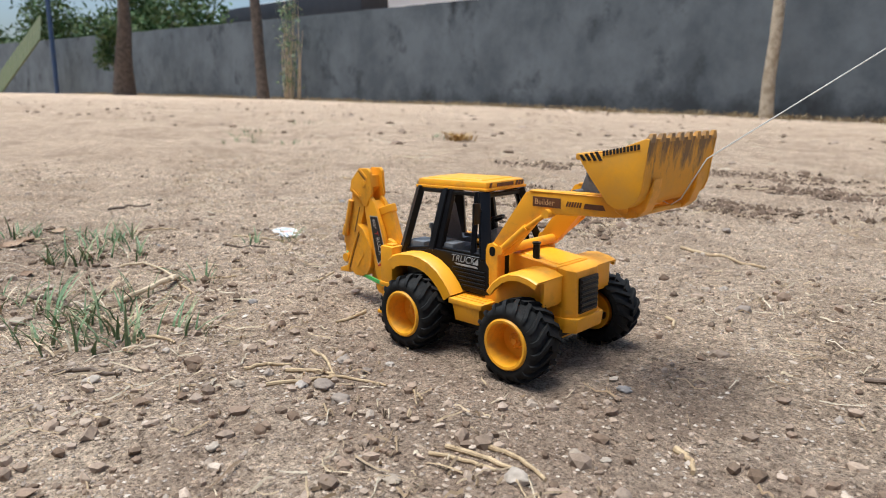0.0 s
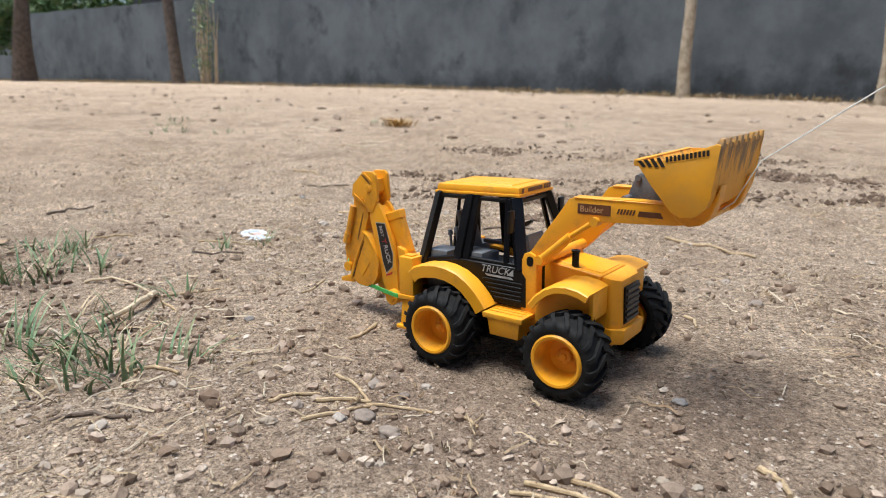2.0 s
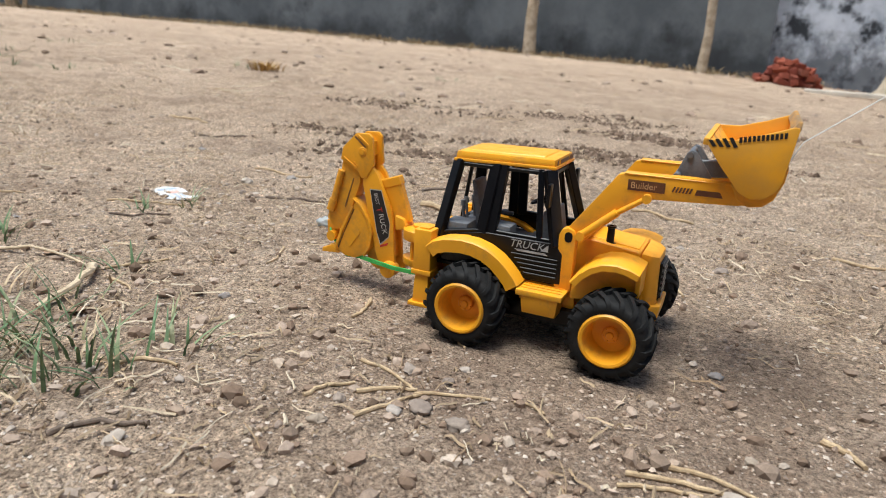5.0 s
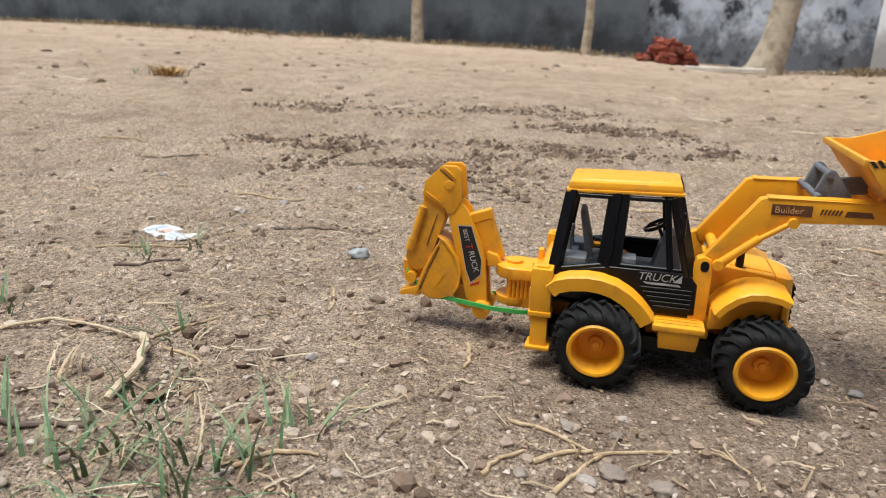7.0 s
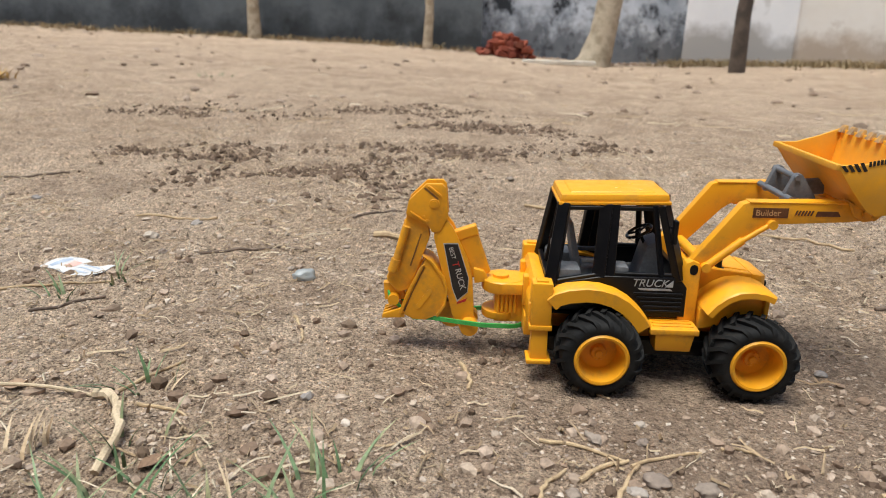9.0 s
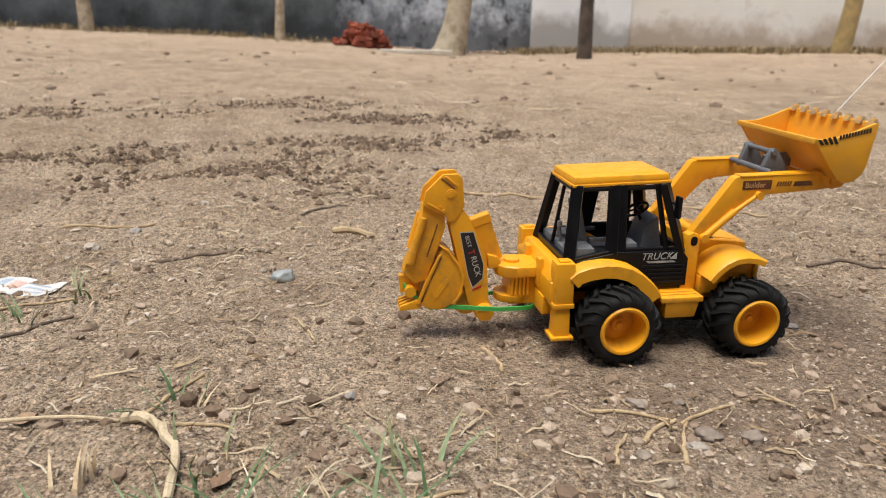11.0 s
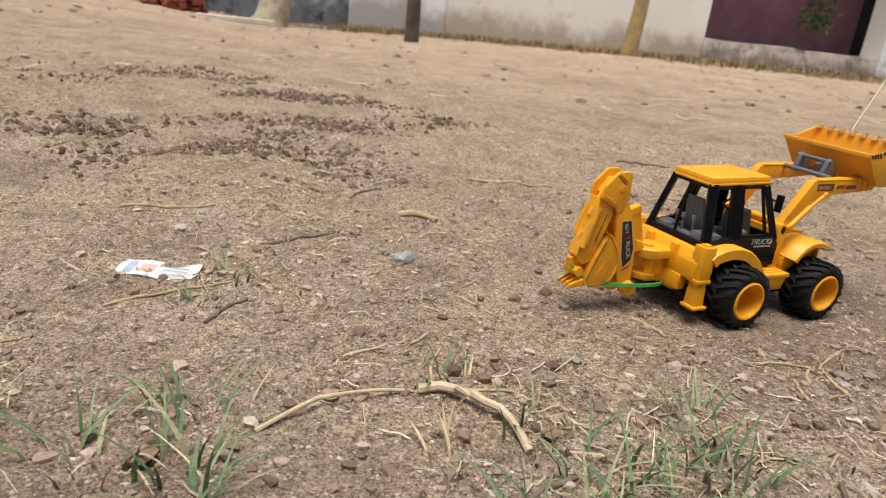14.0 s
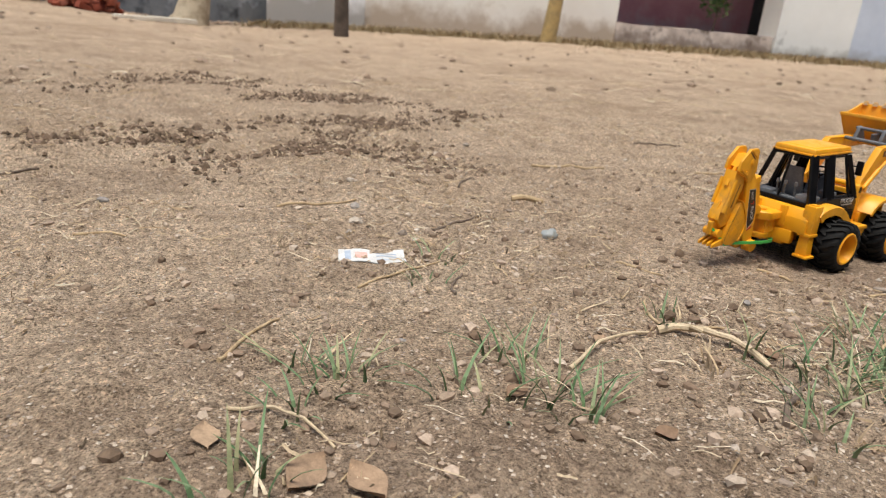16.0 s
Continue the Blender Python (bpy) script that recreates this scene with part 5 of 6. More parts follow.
    dash = quad_prism([(0.0300, -0.0130, 0.0600), (0.0510, -0.0130, 0.0600), (0.0510, 0.0130, 0.0600), (0.0300, 0.0130, 0.0600)],
                      [(0.0360, -0.0110, 0.0890), (0.0450, -0.0110, 0.0930), (0.0450, 0.0110, 0.0930), (0.0360, 0.0110, 0.0890)], 0.0015)
    part("dashboard", dash, GREY, toy, "grey moulded dashboard")
    sw = bmesh.new()
    ring = [(0.0090 * math.cos(a), 0.0090 * math.sin(a), 0) for a in [k * math.tau / 24 for k in range(25)]]
    tube(ring, 0.0012, 6, sw)
    for a in (0.5, 2.6, 4.7):
        beam((0, 0, 0), (0.0088 * math.cos(a), 0.0088 * math.sin(a), 0), 0.0016, 0.0012, sw)
    rod((0, 0, 0), (0, 0, -0.010), 0.0012, bm=sw)
    part("steering_wheel", moved(sw, pose(0.0320, 0.0, 0.0960, 0, -28, 0)), BLACK, toy)
    lev = None
    for k, (x, y) in enumerate(((-0.0235, -0.010), (-0.0255, 0.001), (-0.0235, 0.011))):
        lev = rod((x, y, 0.066), (x - 0.002, y, 0.0850), 0.0011, n=8, bm=lev)
        lev = rod((x - 0.002, y, 0.084), (x - 0.0024, y, 0.0880), 0.0022, 0.0018, 8, bm=lev)
    box(-0.0290, -0.0195, -0.0150, 0.0150, 0.0610, 0.0720, 0.002, bm=lev)
    part("control_levers", lev, GREY, toy, "grey moulded digger control levers")

    # loader towers and arms
    for s in (-1, 1):
        tw = [(0.0550, 0.0430), (0.0665, 0.0430), (0.0665, 0.0815), (0.0650, 0.0855), (0.0608, 0.0872), (0.0566, 0.0855), (0.0550, 0.0815)]
        y0, y1 = sorted((s * 0.0365, s * 0.0275))
        t = part("loader_tower", plate(tw, y0, y1, 0.0010), YELLOW, toy)
        slot = plate([(0.0590, 0.0795), (0.0598, 0.0778), (0.0616, 0.0772), (0.0634, 0.0778), (0.0642, 0.0795), (0.0642, 0.0822), (0.0634, 0.0838), (0.0616, 0.0844), (0.0598, 0.0838), (0.0590, 0.0822)], s * 0.0358, s * 0.0368)
        part("slot", slot, BLACK, t, "dark oval slot")
        arm = [(0.0595, 0.0860), (0.0630, 0.0795), (0.0700, 0.0780), (0.0770, 0.0855), (0.0960, 0.1085), (0.1030, 0.1140), (0.1560, 0.1195), (0.1640, 0.1210), (0.1680, 0.1262), (0.1650, 0.1310), (0.1560, 0.1328), (0.1300, 0.1318), (0.0920, 0.1290), (0.0865, 0.1270), (0.0830, 0.1215)]
        y0, y1 = sorted((s * 0.0345, s * 0.0265))
        a = plate(arm, y0, y1, 0.0009)
        rib = [(0.0905, 0.1278), (0.1280, 0.1302), (0.1550, 0.1312), (0.1550, 0.1322), (0.0900, 0.1290)]
        y0, y1 = sorted((s * 0.0350, s * 0.0260))
        plate(rib, y0, y1, 0.0003, 1, a)
        a = part("loader_arm", a, YELLOW, toy)
        cyl = rod((0.0690, s * 0.0355, 0.0830), (0.0900, s * 0.0355, 0.1030), 0.0027)
        rod((0.0890, s * 0.0355, 0.1020), (0.1060, s * 0.0355, 0.1150), 0.0017, bm=cyl)
        rod((0.1065, s * 0.0300, 0.1150), (0.1065, s * 0.0385, 0.1150), 0.0030, n=14, bm=cyl)
        rod((0.0690, s * 0.0300, 0.0830), (0.0690, s * 0.0385, 0.0830), 0.0032, n=14, bm=cyl)
        part("lift_cylinder", cyl, YELLOW, a)
        if s == -1:
            deck = on_side(0.0935, 0.1185, -0.0346, 3)
            d = bars([[(0, 0), (0.0225, 0), (0.0225, 0.0066), (0, 0.0066)]], deck, DECAL_BROWN, "decal", a, "dark brown sticker")
            lettering("lettering", "Builder", 0.0056, deck @ pose(0.0016, 0.0015, 0.0004), INK_TAN, d, "tan printed letters")
            ch = [[(0.0265 + 0.0020 * k, 0.0018), (0.0276 + 0.0020 * k, 0.0018), (0.0288 + 0.0020 * k, 0.0052), (0.0277 + 0.0020 * k, 0.0052)] for k in range(6)]
            ch += [[(0.0400, 0.0014), (0.0560, 0.0014), (0.0540, 0.0048), (0.0410, 0.0048)]]
            bars(ch, deck, DECAL_BROWN, "chevron_print", a, "row of slanted dark bars")
    part("cross_tube", rod((0.0700, -0.030, 0.0830), (0.0700, 0.030, 0.0830), 0.0036, n=16), YELLOW, toy)
    part("cross_tube", rod((0.1560, -0.030, 0.1255), (0.1560, 0.030, 0.1255), 0.0028, n=16), YELLOW, toy)

    # grey tipping link between the arms
    link = None
    for s in (-1, 1):
        pts = [(0.1180, 0.1290), (0.1230, 0.1440), (0.1255, 0.1462), (0.1285, 0.1455), (0.1400, 0.1310), (0.1400, 0.1275), (0.1180, 0.1270)]
        y0, y1 = sorted((s * 0.0170, s * 0.0125))
        link = plate(pts, y0, y1, 0.0010, 2, link)
    rod((0.1252, -0.0185, 0.1432), (0.1252, 0.0185, 0.1432), 0.0020, bm=link)
    rod((0.1200, -0.0260, 0.1298), (0.1200, 0.0260, 0.1298), 0.0022, bm=link)
    beam((0.1300, 0.0, 0.1330), (0.1520, 0.0, 0.1360), 0.0110, 0.0040, link)
    part("tipping_link", link, GREY, toy, "grey plastic tipping linkage")

    # bucket: open scoop with ribs, teeth and side plates
    W = 0.0490
    outer = [(0.1300, 0.1620), (0.1410, 0.1475), (0.1560, 0.1310), (0.1630, 0.1278), (0.1715, 0.1292), (0.1775, 0.1350), (0.1800, 0.1420), (0.1830, 0.1770)]
    inner = [(0.1812, 0.1770), (0.1780, 0.1425), (0.1758, 0.1362), (0.1705, 0.1312), (0.1632, 0.1300), (0.1575, 0.1328), (0.1430, 0.1490), (0.1320, 0.1625)]
    bk = plate(outer + inner, -W + 0.0012, W - 0.0012, 0.0004, 1)
    sidep = [(0.1290, 0.1625), (0.1410, 0.1472), (0.1560, 0.1307), (0.1630, 0.1275), (0.1717, 0.1289), (0.1780, 0.1348), (0.1804, 0.1420), (0.1834, 0.1765), (0.1805, 0.1772), (0.1640, 0.1700), (0.1470, 0.1640)]
    for s in (-1, 1):
        y0, y1 = sorted((s * W, s * (W - 0.0025)))
        plate(sidep, y0, y1, 0.0007, 2, bk)
    box(0.1285, 0.1325, -W, W, 0.1585, 0.1632, 0.0010, bm=bk)
    bucket = part("loader_bucket", bk, BUCKET, toy, "yellow scoop with grimy, scraped front", smooth=40)
    for k in range(8):
        y = -W + 0.005 + k * (2 * W - 0.010) / 7  # evenly along the edge
        tooth = quad_prism([(0.1780, y - 0.0034, 0.1745), (0.1838, y - 0.0034, 0.1745), (0.1838, y + 0.0034, 0.1745), (0.1780, y + 0.0034, 0.1745)],
                           [(0.1812, y - 0.0022, 0.1805), (0.1838, y - 0.0022, 0.1805), (0.1838, y + 0.0022, 0.1805), (0.1812, y + 0.0022, 0.1805)], 0.0005)
        part("tooth", tooth, TOOTH, bucket)
    for s in (-1, 1):
        y0, y1 = sorted((s * 0.0375, s * 0.0255))
        lug = plate([(0.1500, 0.1345), (0.1560, 0.1230), (0.1640, 0.1195), (0.1725, 0.1215), (0.1780, 0.1270), (0.1822, 0.1400), (0.1828, 0.1500), (0.1790, 0.1400), (0.1700, 0.1300)], y0, y1, 0.0008, 1)
        rod((0.1640, s * 0.0390, 0.1262), (0.1640, s * 0.0240, 0.1262), 0.0030, n=16, bm=lug)
        part("hinge_lug", lug, DUSTY, bucket)
    part("pivot_rod", rod((0.1705, -0.038, 0.1235), (0.1705, 0.038, 0.1235), 0.0022), DUSTY, bucket)
    m = on_side(0.1340, 0.1575, -W - 0.0001, 14)
    bars([[(0.0012 + 0.0042 * k, 0.0005 - 0.0022 * k * 0.3), (0.0036 + 0.0042 * k, 0.0005 - 0.0022 * k * 0.3), (0.0010 + 0.0042 * k, 0.0052), (-0.0014 + 0.0042 * k, 0.0052)] for k in range(4)], m, DECAL, "hazard_stripes", bucket, "black slanted warning stripes")
    bars([[(0.0170 + 0.0026 * k, 0.0014), (0.0188 + 0.0026 * k, 0.0014), (0.0192 + 0.0026 * k, 0.0050), (0.0174 + 0.0026 * k, 0.0050)] for k in range(11)], m, DECAL, "faded_print", bucket, "faded dark slanted print")

    # printed door lettering
    t = on_side(0.0215, 0.0682, -0.0373)
    lettering("lettering", "TRUCK", 0.0074, t, SILVER, shell, "silver printed letters on the door", 0.25)
    bars([[(0.004, -0.0012), (0.0255, -0.0012), (0.0275, -0.0026), (0.006, -0.0026)], [(0.0222, 0.0), (0.0275, 0.0), (0.0275, 0.0050)]], t, SILVER, "underline_print", shell, "silver printed wedge")

    # rear frame, stabilisers
    fr = box(-0.0470, -0.0345, -0.0440, 0.0440, 0.0400, 0.0560, 0.0012)
    quad_prism([(-0.0470, -0.0420, 0.0555), (-0.0335, -0.0420, 0.0555), (-0.0335, 0.0420, 0.0555), (-0.0470, 0.0420, 0.0555)],
               [(-0.0420, -0.0400, 0.0655), (-0.0340, -0.0400, 0.0655), (-0.0340, 0.0400, 0.0655), (-0.0420, 0.0400, 0.0655)], 0.0012, fr)
    box(-0.0480, -0.0340, -0.0300, 0.0300, 0.0260, 0.0405, 0.0012, bm=fr)
    part("rear_frame", fr, YELLOW, toy)
    for s in (-1, 1):
        y0, y1 = sorted((s * 0.0495, s * 0.0365))
        post = box(-0.0455, -0.0318, y0, y1, 0.0395, 0.0718, 0.0011)
        box(-0.0464, -0.0309, y0 - 0.0008, y1 + 0.0008, 0.0385, 0.0420, 0.0007, bm=post)
        lo = [(-0.0445, s * 0.0375, 0.0165), (-0.0328, s * 0.0375, 0.0165), (-0.0328, s * 0.0500, 0.0165), (-0.0445, s * 0.0500, 0.0165)]
        hi = [(-0.0440, s * 0.0380, 0.0390), (-0.0333, s * 0.0380, 0.0390), (-0.0333, s * 0.0482, 0.0390), (-0.0440, s * 0.0482, 0.0390)]
        quad_prism(lo, hi, 0.0008, post)
        y0, y1 = sorted((s * 0.0365, s * 0.0525))
        box(-0.0470, -0.0305, y0, y1, 0.0150, 0.0178, 0.0008, bm=post)
        box(-0.0425, -0.0348, s * 0.0430 - 0.0035, s * 0.0430 + 0.0035, 0.0715, 0.0730, 0.0004, bm=post)
        part("stabiliser", post, YELLOW, toy)

    # swing block of the digger
    sw = moved(lathe([(0.0, 0.0), (0.0150, 0.0), (0.0155, 0.0010), (0.0155, 0.0080), (0.0145, 0.0090), (0.0, 0.0090)], 40), pose(-0.0620, 0, 0.0495, 90))
    moved_ring = moved(lathe([(0.0, 0.0), (0.0060, 0.0), (0.0060, 0.0020), (0.0040, 0.0026), (0.0, 0.0026)], 24), pose(-0.0640, 0, 0.0585, 90))
    merge(sw, moved_ring)
    box(-0.0640, -0.0450, -0.0155, 0.0155, 0.0500, 0.0580, 0.001, bm=sw)
    box(-0.0680, -0.0450, -0.0100, 0.0100, 0.0270, 0.0500, 0.001, bm=sw)
    for s in (-1, 1):
        box(-0.0490, -0.0450, s * 0.0160 - 0.004, s * 0.0160 + 0.004, 0.0440, 0.0660, 0.001, bm=sw)
    moved_low = moved(lathe([(0.0, 0.0), (0.0125, 0.0), (0.0130, 0.0010), (0.0130, 0.0055), (0.0, 0.0055)], 32), pose(-0.0640, 0, 0.0290, 90))
    merge(sw, moved_low)
    swing = part("swing_block", sw, YELLOW, toy)
    for s in (-1, 1):
        for k in range(5):
            part("rib", rod((-0.0655 + 0.0030 * k, s * 0.0108, 0.0350), (-0.0655 + 0.0030 * k, s * 0.0108, 0.0500), 0.0013, n=8), YELLOW, swing)

    # boom, dipper and digger bucket
    boom = [(-0.1125, 0.0940), (-0.1045, 0.1020), (-0.0995, 0.0960), (-0.0875, 0.0705), (-0.0848, 0.0600), (-0.0825, 0.0300), (-0.0800, 0.0200), (-0.0855, 0.0150), (-0.0915, 0.0170), (-0.0985, 0.0300), (-0.1130, 0.0885)]
    bo = None
    for s in (-1, 1):
        y0, y1 = sorted((s * 0.0115, s * 0.0065))
        bo = plate(boom, y0, y1, 0.0008, 2, bo)
    inner_b = [(-0.1060, 0.0980), (-0.1010, 0.0930), (-0.0900, 0.0690), (-0.0850, 0.0300), (-0.0950, 0.0300), (-0.1080, 0.0850)]
    plate(inner_b, -0.0068, 0.0068, 0.0, 1, bo)
    bo = part("boom", bo, YELLOW, toy)
    for s in (-1, 1):
        boss = rod((-0.0858, s * 0.0060, 0.0222), (-0.0858, s * 0.0190, 0.0222), 0.0066, n=24, bev=0.0006)
        rod((-0.0858, s * 0.0190, 0.0222), (-0.0858, s * 0.0200, 0.0222), 0.0034, n=16, bm=boss)
        part("pivot_boss", boss, YELLOW, bo)
    cy = beam((-0.0912, 0.0, 0.0905), (-0.0800, 0.0, 0.0590), 0.0180, 0.0085, bev=0.0012)
    beam((-0.0930, 0.0, 0.0940), (-0.0905, 0.0, 0.0870), 0.0200, 0.0100, cy, 0.0008)
    plate([(-0.0840, 0.0660), (-0.0765, 0.0640), (-0.0735, 0.0590), (-0.0745, 0.0560), (-0.0830, 0.0545)], -0.0095, 0.0095, 0.0008, 2, cy)
    part("boom_cylinder", cy, YELLOW, bo)
    part("base_drum", rod((-0.0985, -0.0062, 0.0290), (-0.0985, 0.0062, 0.0290), 0.0105, n=28, bev=0.0006), DUSTY, bo)
    head = [(-0.1330, 0.1050), (-0.1310, 0.1150), (-0.1190, 0.1270), (-0.1080, 0.1275), (-0.1050, 0.1245), (-0.1030, 0.1040), (-0.1090, 0.0930), (-0.1140, 0.0920), (-0.1170, 0.0970)]
    hd = None
    for s in (-1, 1):
        y0, y1 = sorted((s * 0.0125, s * 0.0080))
        hd = plate(head, y0, y1, 0.0009, 2, hd)
        rod((-0.1130, s * 0.0120, 0.1130), (-0.1130, s * 0.0133, 0.1130), 0.0038, n=20, bev=0.0004, bm=hd)
        rod((-0.1130, s * 0.0130, 0.1130), (-0.1130, s * 0.0140, 0.1130), 0.0022, n=16, bm=hd)
    plate([(-0.1270, 0.1080), (-0.1190, 0.1200), (-0.1090, 0.1205), (-0.1080, 0.1100), (-0.1170, 0.1020)], -0.0088, 0.0088, 0.0, 1, hd)
    knuckle = part("knuckle", hd, YELLOW, bo)
    for s in (-1, 1):
        y0, y1 = sorted((s * 0.0124, s * 0.0136))
        part("rib", plate([(-0.1182, 0.1252), (-0.1168, 0.1264), (-0.1078, 0.1192), (-0.1086, 0.1178)], y0, y1, 0.0003, 1), YELLOW, knuckle)
        part("rib", plate([(-0.1300, 0.1062), (-0.1180, 0.0990), (-0.1176, 0.1004), (-0.1296, 0.1076)], y0, y1, 0.0003, 1), YELLOW, knuckle)
        part("recess", plate([(-0.1206, 0.1238), (-0.1196, 0.1248), (-0.1100, 0.1170), (-0.1108, 0.1160)], s * 0.0122, s * 0.0128), GROOVE, knuckle, "grimy groove")
        for x, z in ((-0.1205, 0.1040), (-0.1180, 0.1012)):
            part("bolt", rod((x, s * 0.0122, z), (x, s * 0.0136, z), 0.0010, n=10), YELLOW, knuckle)
    dip = [(-0.1325, 0.1050), (-0.1170, 0.0975), (-0.1160, 0.0880), (-0.1225, 0.0690), (-0.1300, 0.0480), (-0.1385, 0.0455), (-0.1465, 0.0545), (-0.1450, 0.0620), (-0.1400, 0.0700), (-0.1345, 0.0900)]
    dp = plate(dip, -0.0090, 0.0090, 0.0010)
    rod((-0.1400, -0.0112, 0.0690), (-0.1325, -0.0112, 0.0960), 0.0028, n=12, bm=dp)
    rod((-0.1425, -0.0112, 0.0620), (-0.1395, -0.0112, 0.0715), 0.0036, n=12, bm=dp)
    rod((-0.1400, 0.0112, 0.0690), (-0.1325, 0.0112, 0.0960), 0.0028, n=12, bm=dp)
    beam((-0.1195, 0.0, 0.0925), (-0.1325, 0.0, 0.0985), 0.0215, 0.0052, dp)
    beam((-0.1290, 0.0, 0.0585), (-0.1440, 0.0, 0.0640), 0.0205, 0.0040, dp)
    dipper = part("dipper", dp, DUSTY, bo)
    part("groove", plate([(-0.1225, 0.0905), (-0.1216, 0.0905), (-0.1290, 0.0660), (-0.1300, 0.0664)], -0.0096, -0.0089), GROOVE, dipper, "grimy groove")
    curl = [(-0.1180, 0.0740), (-0.1130, 0.0700), (-0.1060, 0.0600), (-0.1030, 0.0500), (-0.1045, 0.0380), (-0.1100, 0.0295), (-0.1180, 0.0255), (-0.1270, 0.0260), (-0.1350, 0.0300), (-0.1300, 0.0480), (-0.1210, 0.0660)]
    db = plate(curl, -0.0135, 0.0135, 0.0012)
    plate([(-0.1210, 0.0755), (-0.1140, 0.0718), (-0.1050, 0.0600), (-0.1018, 0.0500), (-0.1033, 0.0375), (-0.1090, 0.0285), (-0.1105, 0.0300), (-0.1050, 0.0385), (-0.1038, 0.0500), (-0.1070, 0.0590), (-0.1150, 0.0700)], -0.0150, 0.0150, 0.0004, 1, db)
    db = part("digger_bucket", db, DUSTY, bo, "dusty yellow curled digging bucket")
    for s in (-1, 1):
        y0, y1 = sorted((s * 0.0133, s * 0.0150))
        part("rim", plate([(-0.1215, 0.0680), (-0.1190, 0.0690), (-0.1290, 0.0470), (-0.1352, 0.0300), (-0.1372, 0.0318), (-0.1312, 0.0484)], y0, y1, 0.0004, 1), DUSTY, db)
        part("groove", plate([(-0.1200, 0.0660), (-0.1188, 0.0664), (-0.1278, 0.0462), (-0.1330, 0.0318), (-0.1342, 0.0326)], s * 0.0133, s * 0.0139), GROOVE, db, "grimy groove")
    lg = on_side(-0.1235, 0.0360, -0.0136, 55)
    bars([[(0.000, -0.0018), (0.015, -0.0018), (0.0165, 0.0), (0.015, 0.0018), (0.000, 0.0018), (-0.0015, 0.0)]], lg, DUSTY, "raised_badge", db, "raised oval badge moulding", 0.0006)
    for k in range(4):
        y = -0.0110 + k * 0.0073
        part("tooth", quad_prism([(-0.1330, y - 0.0024, 0.0270), (-0.1330, y + 0.0024, 0.0270), (-0.1365, y + 0.0024, 0.0340), (-0.1365, y - 0.0024, 0.0340)],
                                 [(-0.1500, y - 0.0014, 0.0255), (-0.1500, y + 0.0014, 0.0255), (-0.1495, y + 0.0014, 0.0290), (-0.1495, y - 0.0014, 0.0290)], 0.0006), DUSTY, db)
    lk = rod((-0.1415, -0.0125, 0.0400), (-0.1415, 0.0125, 0.0400), 0.0042, n=14)
    beam((-0.1420, 0.0, 0.0520), (-0.1410, 0.0, 0.0380), 0.0150, 0.0070, lk)
    part("bucket_link", lk, DUSTY, bo)
    edge = plate([(-0.1062, 0.0846), (-0.0956, 0.0850), (-0.0872, 0.0592), (-0.0876, 0.0480), (-0.0952, 0.0400), (-0.0992, 0.0510)], -0.01165, -0.0114)
    part("decal_edge", edge, INK_LIGHT, bo, "pale edge of the sticker")
    bm = plate([(-0.1055, 0.0838), (-0.0960, 0.0842), (-0.0876, 0.0590), (-0.0880, 0.0485), (-0.0950, 0.0418), (-0.0987, 0.0513)], -0.0119, -0.0116)
    d = part("decal", bm, DECAL, bo, "black sticker on the boom")
    red = bars([[(0.0, 0.0), (0.0065, 0.0025), (0.0075, 0.0050), (0.0005, 0.0018)]], on_side(-0.0955, 0.0385, -0.0116), INK_RED, "red_print", d, "red printed corner")
    lettering("lettering", "BEST", 0.0044, on_side(-0.1022, 0.0815, -0.0121, -74), INK_LIGHT, d, "pale printed letters")
    lettering("lettering", "T", 0.0072, on_side(-0.0998, 0.0705, -0.0121, -74), INK_RED, d, "red printed letter")
    lettering("lettering", "RUCK", 0.0062, on_side(-0.0975, 0.0655, -0.0121, -74), INK_LIGHT, d, "pale printed letters")
    # the loader arms and bucket hang a little lower on their pivot
    pivot = Vector((0.066, 0, 0.083))
    dip_down = Matrix.Translation(pivot) @ pose(0, 0, 0, 0, 2, 0) @ Matrix.Translation(-pivot)
    hinge = Vector((0.164, 0, 0.1262))
    small = Matrix.Translation(hinge) @ Matrix.Diagonal((0.88, 0.97, 0.87, 1)) @ Matrix.Translation(-hinge)
    for ob in (bucket, *bucket.children):
        ob.data.transform(small)
    for ob in toy.children_recursive:
        if ob.name.split(".")[0] in ("loader_arm", "loader_bucket", "tipping_link") or (ob.parent and ob.parent.name.split(".")[0] in ("loader_arm", "loader_bucket")) or (ob.name.startswith("cross_tube") and ob.data.vertices[0].co.x > 0.1):
            ob.data.transform(dip_down)
        elif ob.parent.parent and ob.parent.parent.name.split(".")[0] == "loader_arm":
            ob.data.transform(dip_down)
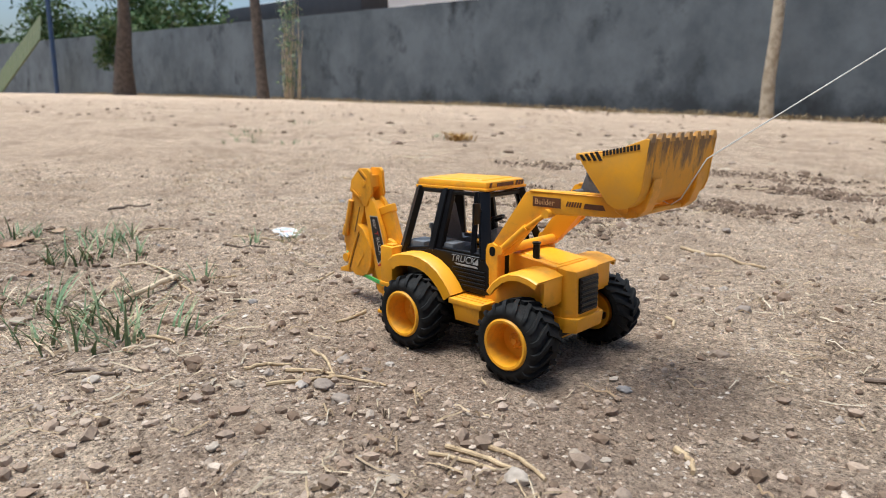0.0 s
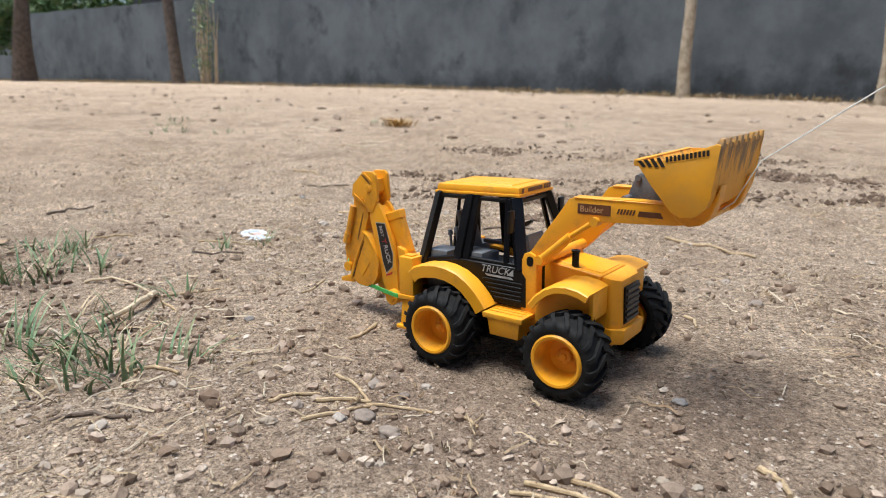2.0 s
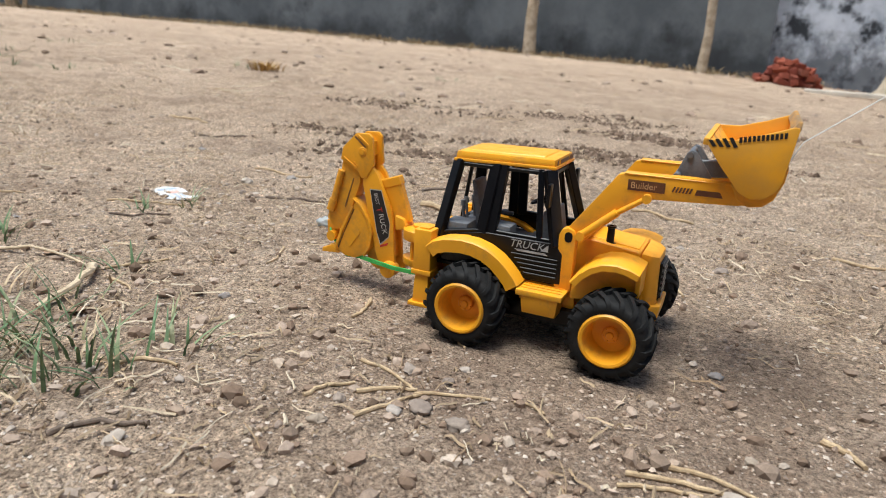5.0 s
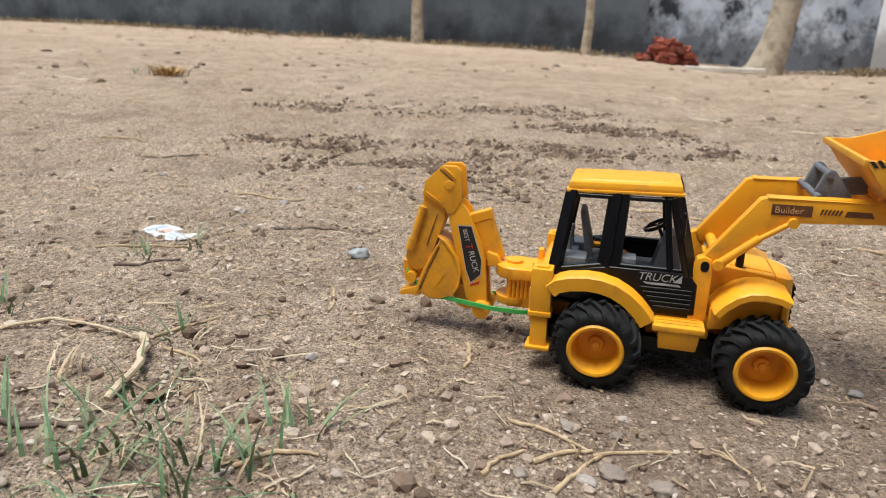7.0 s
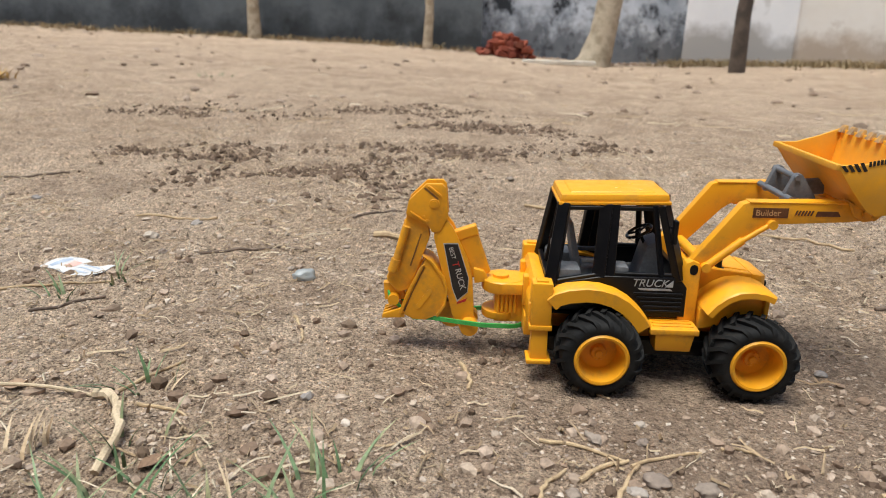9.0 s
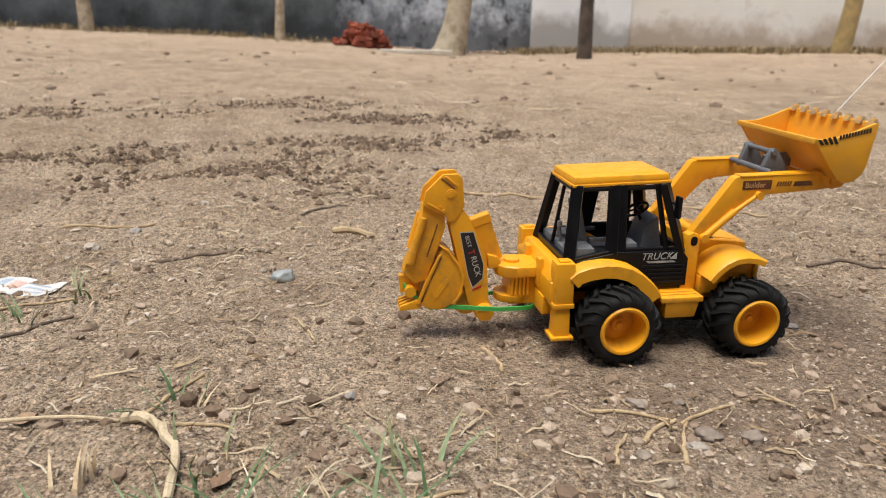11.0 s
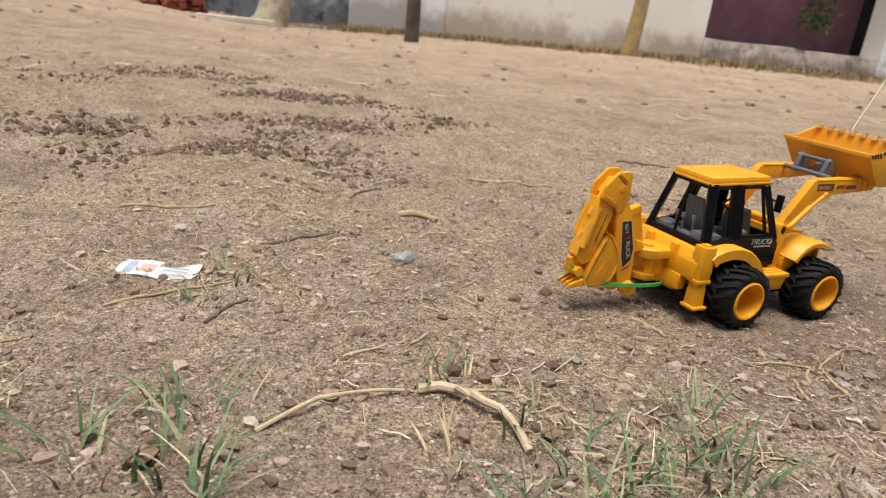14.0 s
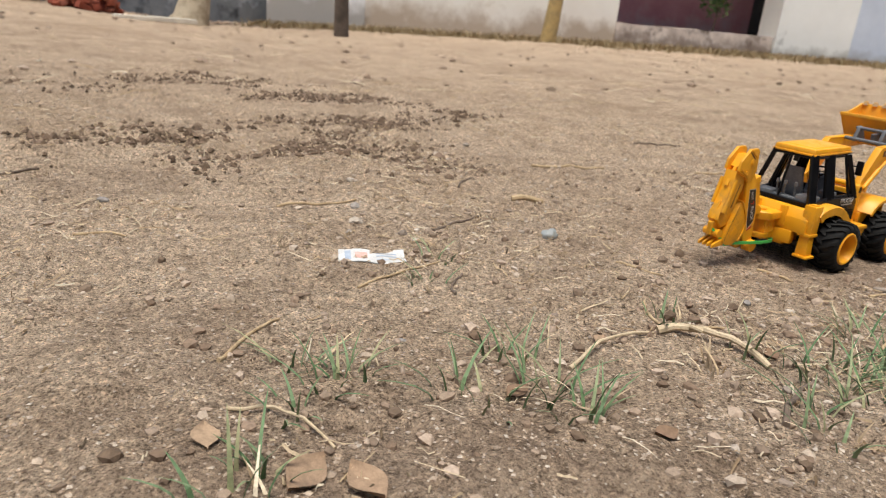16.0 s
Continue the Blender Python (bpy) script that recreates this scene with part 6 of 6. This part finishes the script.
    # the digger is slim: its plates stand close together
    for ob in (bo, *bo.children_recursive):
        ob.data.transform(Matrix.Diagonal((1, 0.72, 1, 1)))
    return toy


def make_band():
    """The green rubber band stretched round the digger bucket and the frame."""
    pts = []
    for k in range(49):
        a = k * math.tau / 48
        c, s = math.cos(a), math.sin(a)
        x = -0.0960 + 0.0500 * (abs(c) ** 0.5) * (1 if c > 0 else -1)
        y = (0.0078 + 0.0100 * min(1, max(0, (x + 0.112) / 0.03))) * (abs(s) ** 0.55) * (1 if s > 0 else -1)
        z = 0.0262 + 0.0008 * math.sin(3 * a) + (0.0180 * max(0, -(x + 0.128) / 0.018) if x < -0.128 else 0)
        pts.append((x, y, z))
    bm = bmesh.new()
    n = len(pts) - 1
    rings = []
    for i in range(n):
        p, q = Vector(pts[i]), Vector(pts[(i + 1) % n])
        t = (q - Vector(pts[i - 1])).normalized()
        side = t.cross(Vector((0, 0, 1))).normalized()
        rings.append([bm.verts.new(p + side * u + Vector((0, 0, v))) for u, v in ((0.0006, 0.0016), (-0.0006, 0.0016), (-0.0006, -0.0016), (0.0006, -0.0016))])
    for i in range(n):
        u, v = rings[i], rings[(i + 1) % n]
        for j in range(4):
            bm.faces.new((u[j], u[(j + 1) % 4], v[(j + 1) % 4], v[j]))
    return tagged(part("rubber_band", bm, BAND), "bright green rubber band stretched round the toy's digger", "rubber band")


def make_string():
    a, d = Vector((0.166, 0.010, 0.124)), Vector((0.74, 0.27, 0.615))
    pts = [a, Vector((0.172, 0.0105, 0.1215)), Vector((0.178, 0.012, 0.126)), Vector((0.190, 0.019, 0.152))]
    for k in range(1, 25):
        u = k / 24
        pts.append(Vector((0.190, 0.019, 0.152)) + d * 2.2 * u + Vector((0, 0, -0.03 * math.sin(math.pi * u))))
    return tagged(part("pull_string", tube(pts, 0.00042, 6), STRING), "thin white string tied to the toy's bucket, pulled taut", "string")


# ---- the place, built ----
make_ground()
make_walls()
make_house_beyond()
make_trees()
make_yard_things()
make_toy()
make_band()
make_string()
make_near_things()
make_tufts()
make_litter()
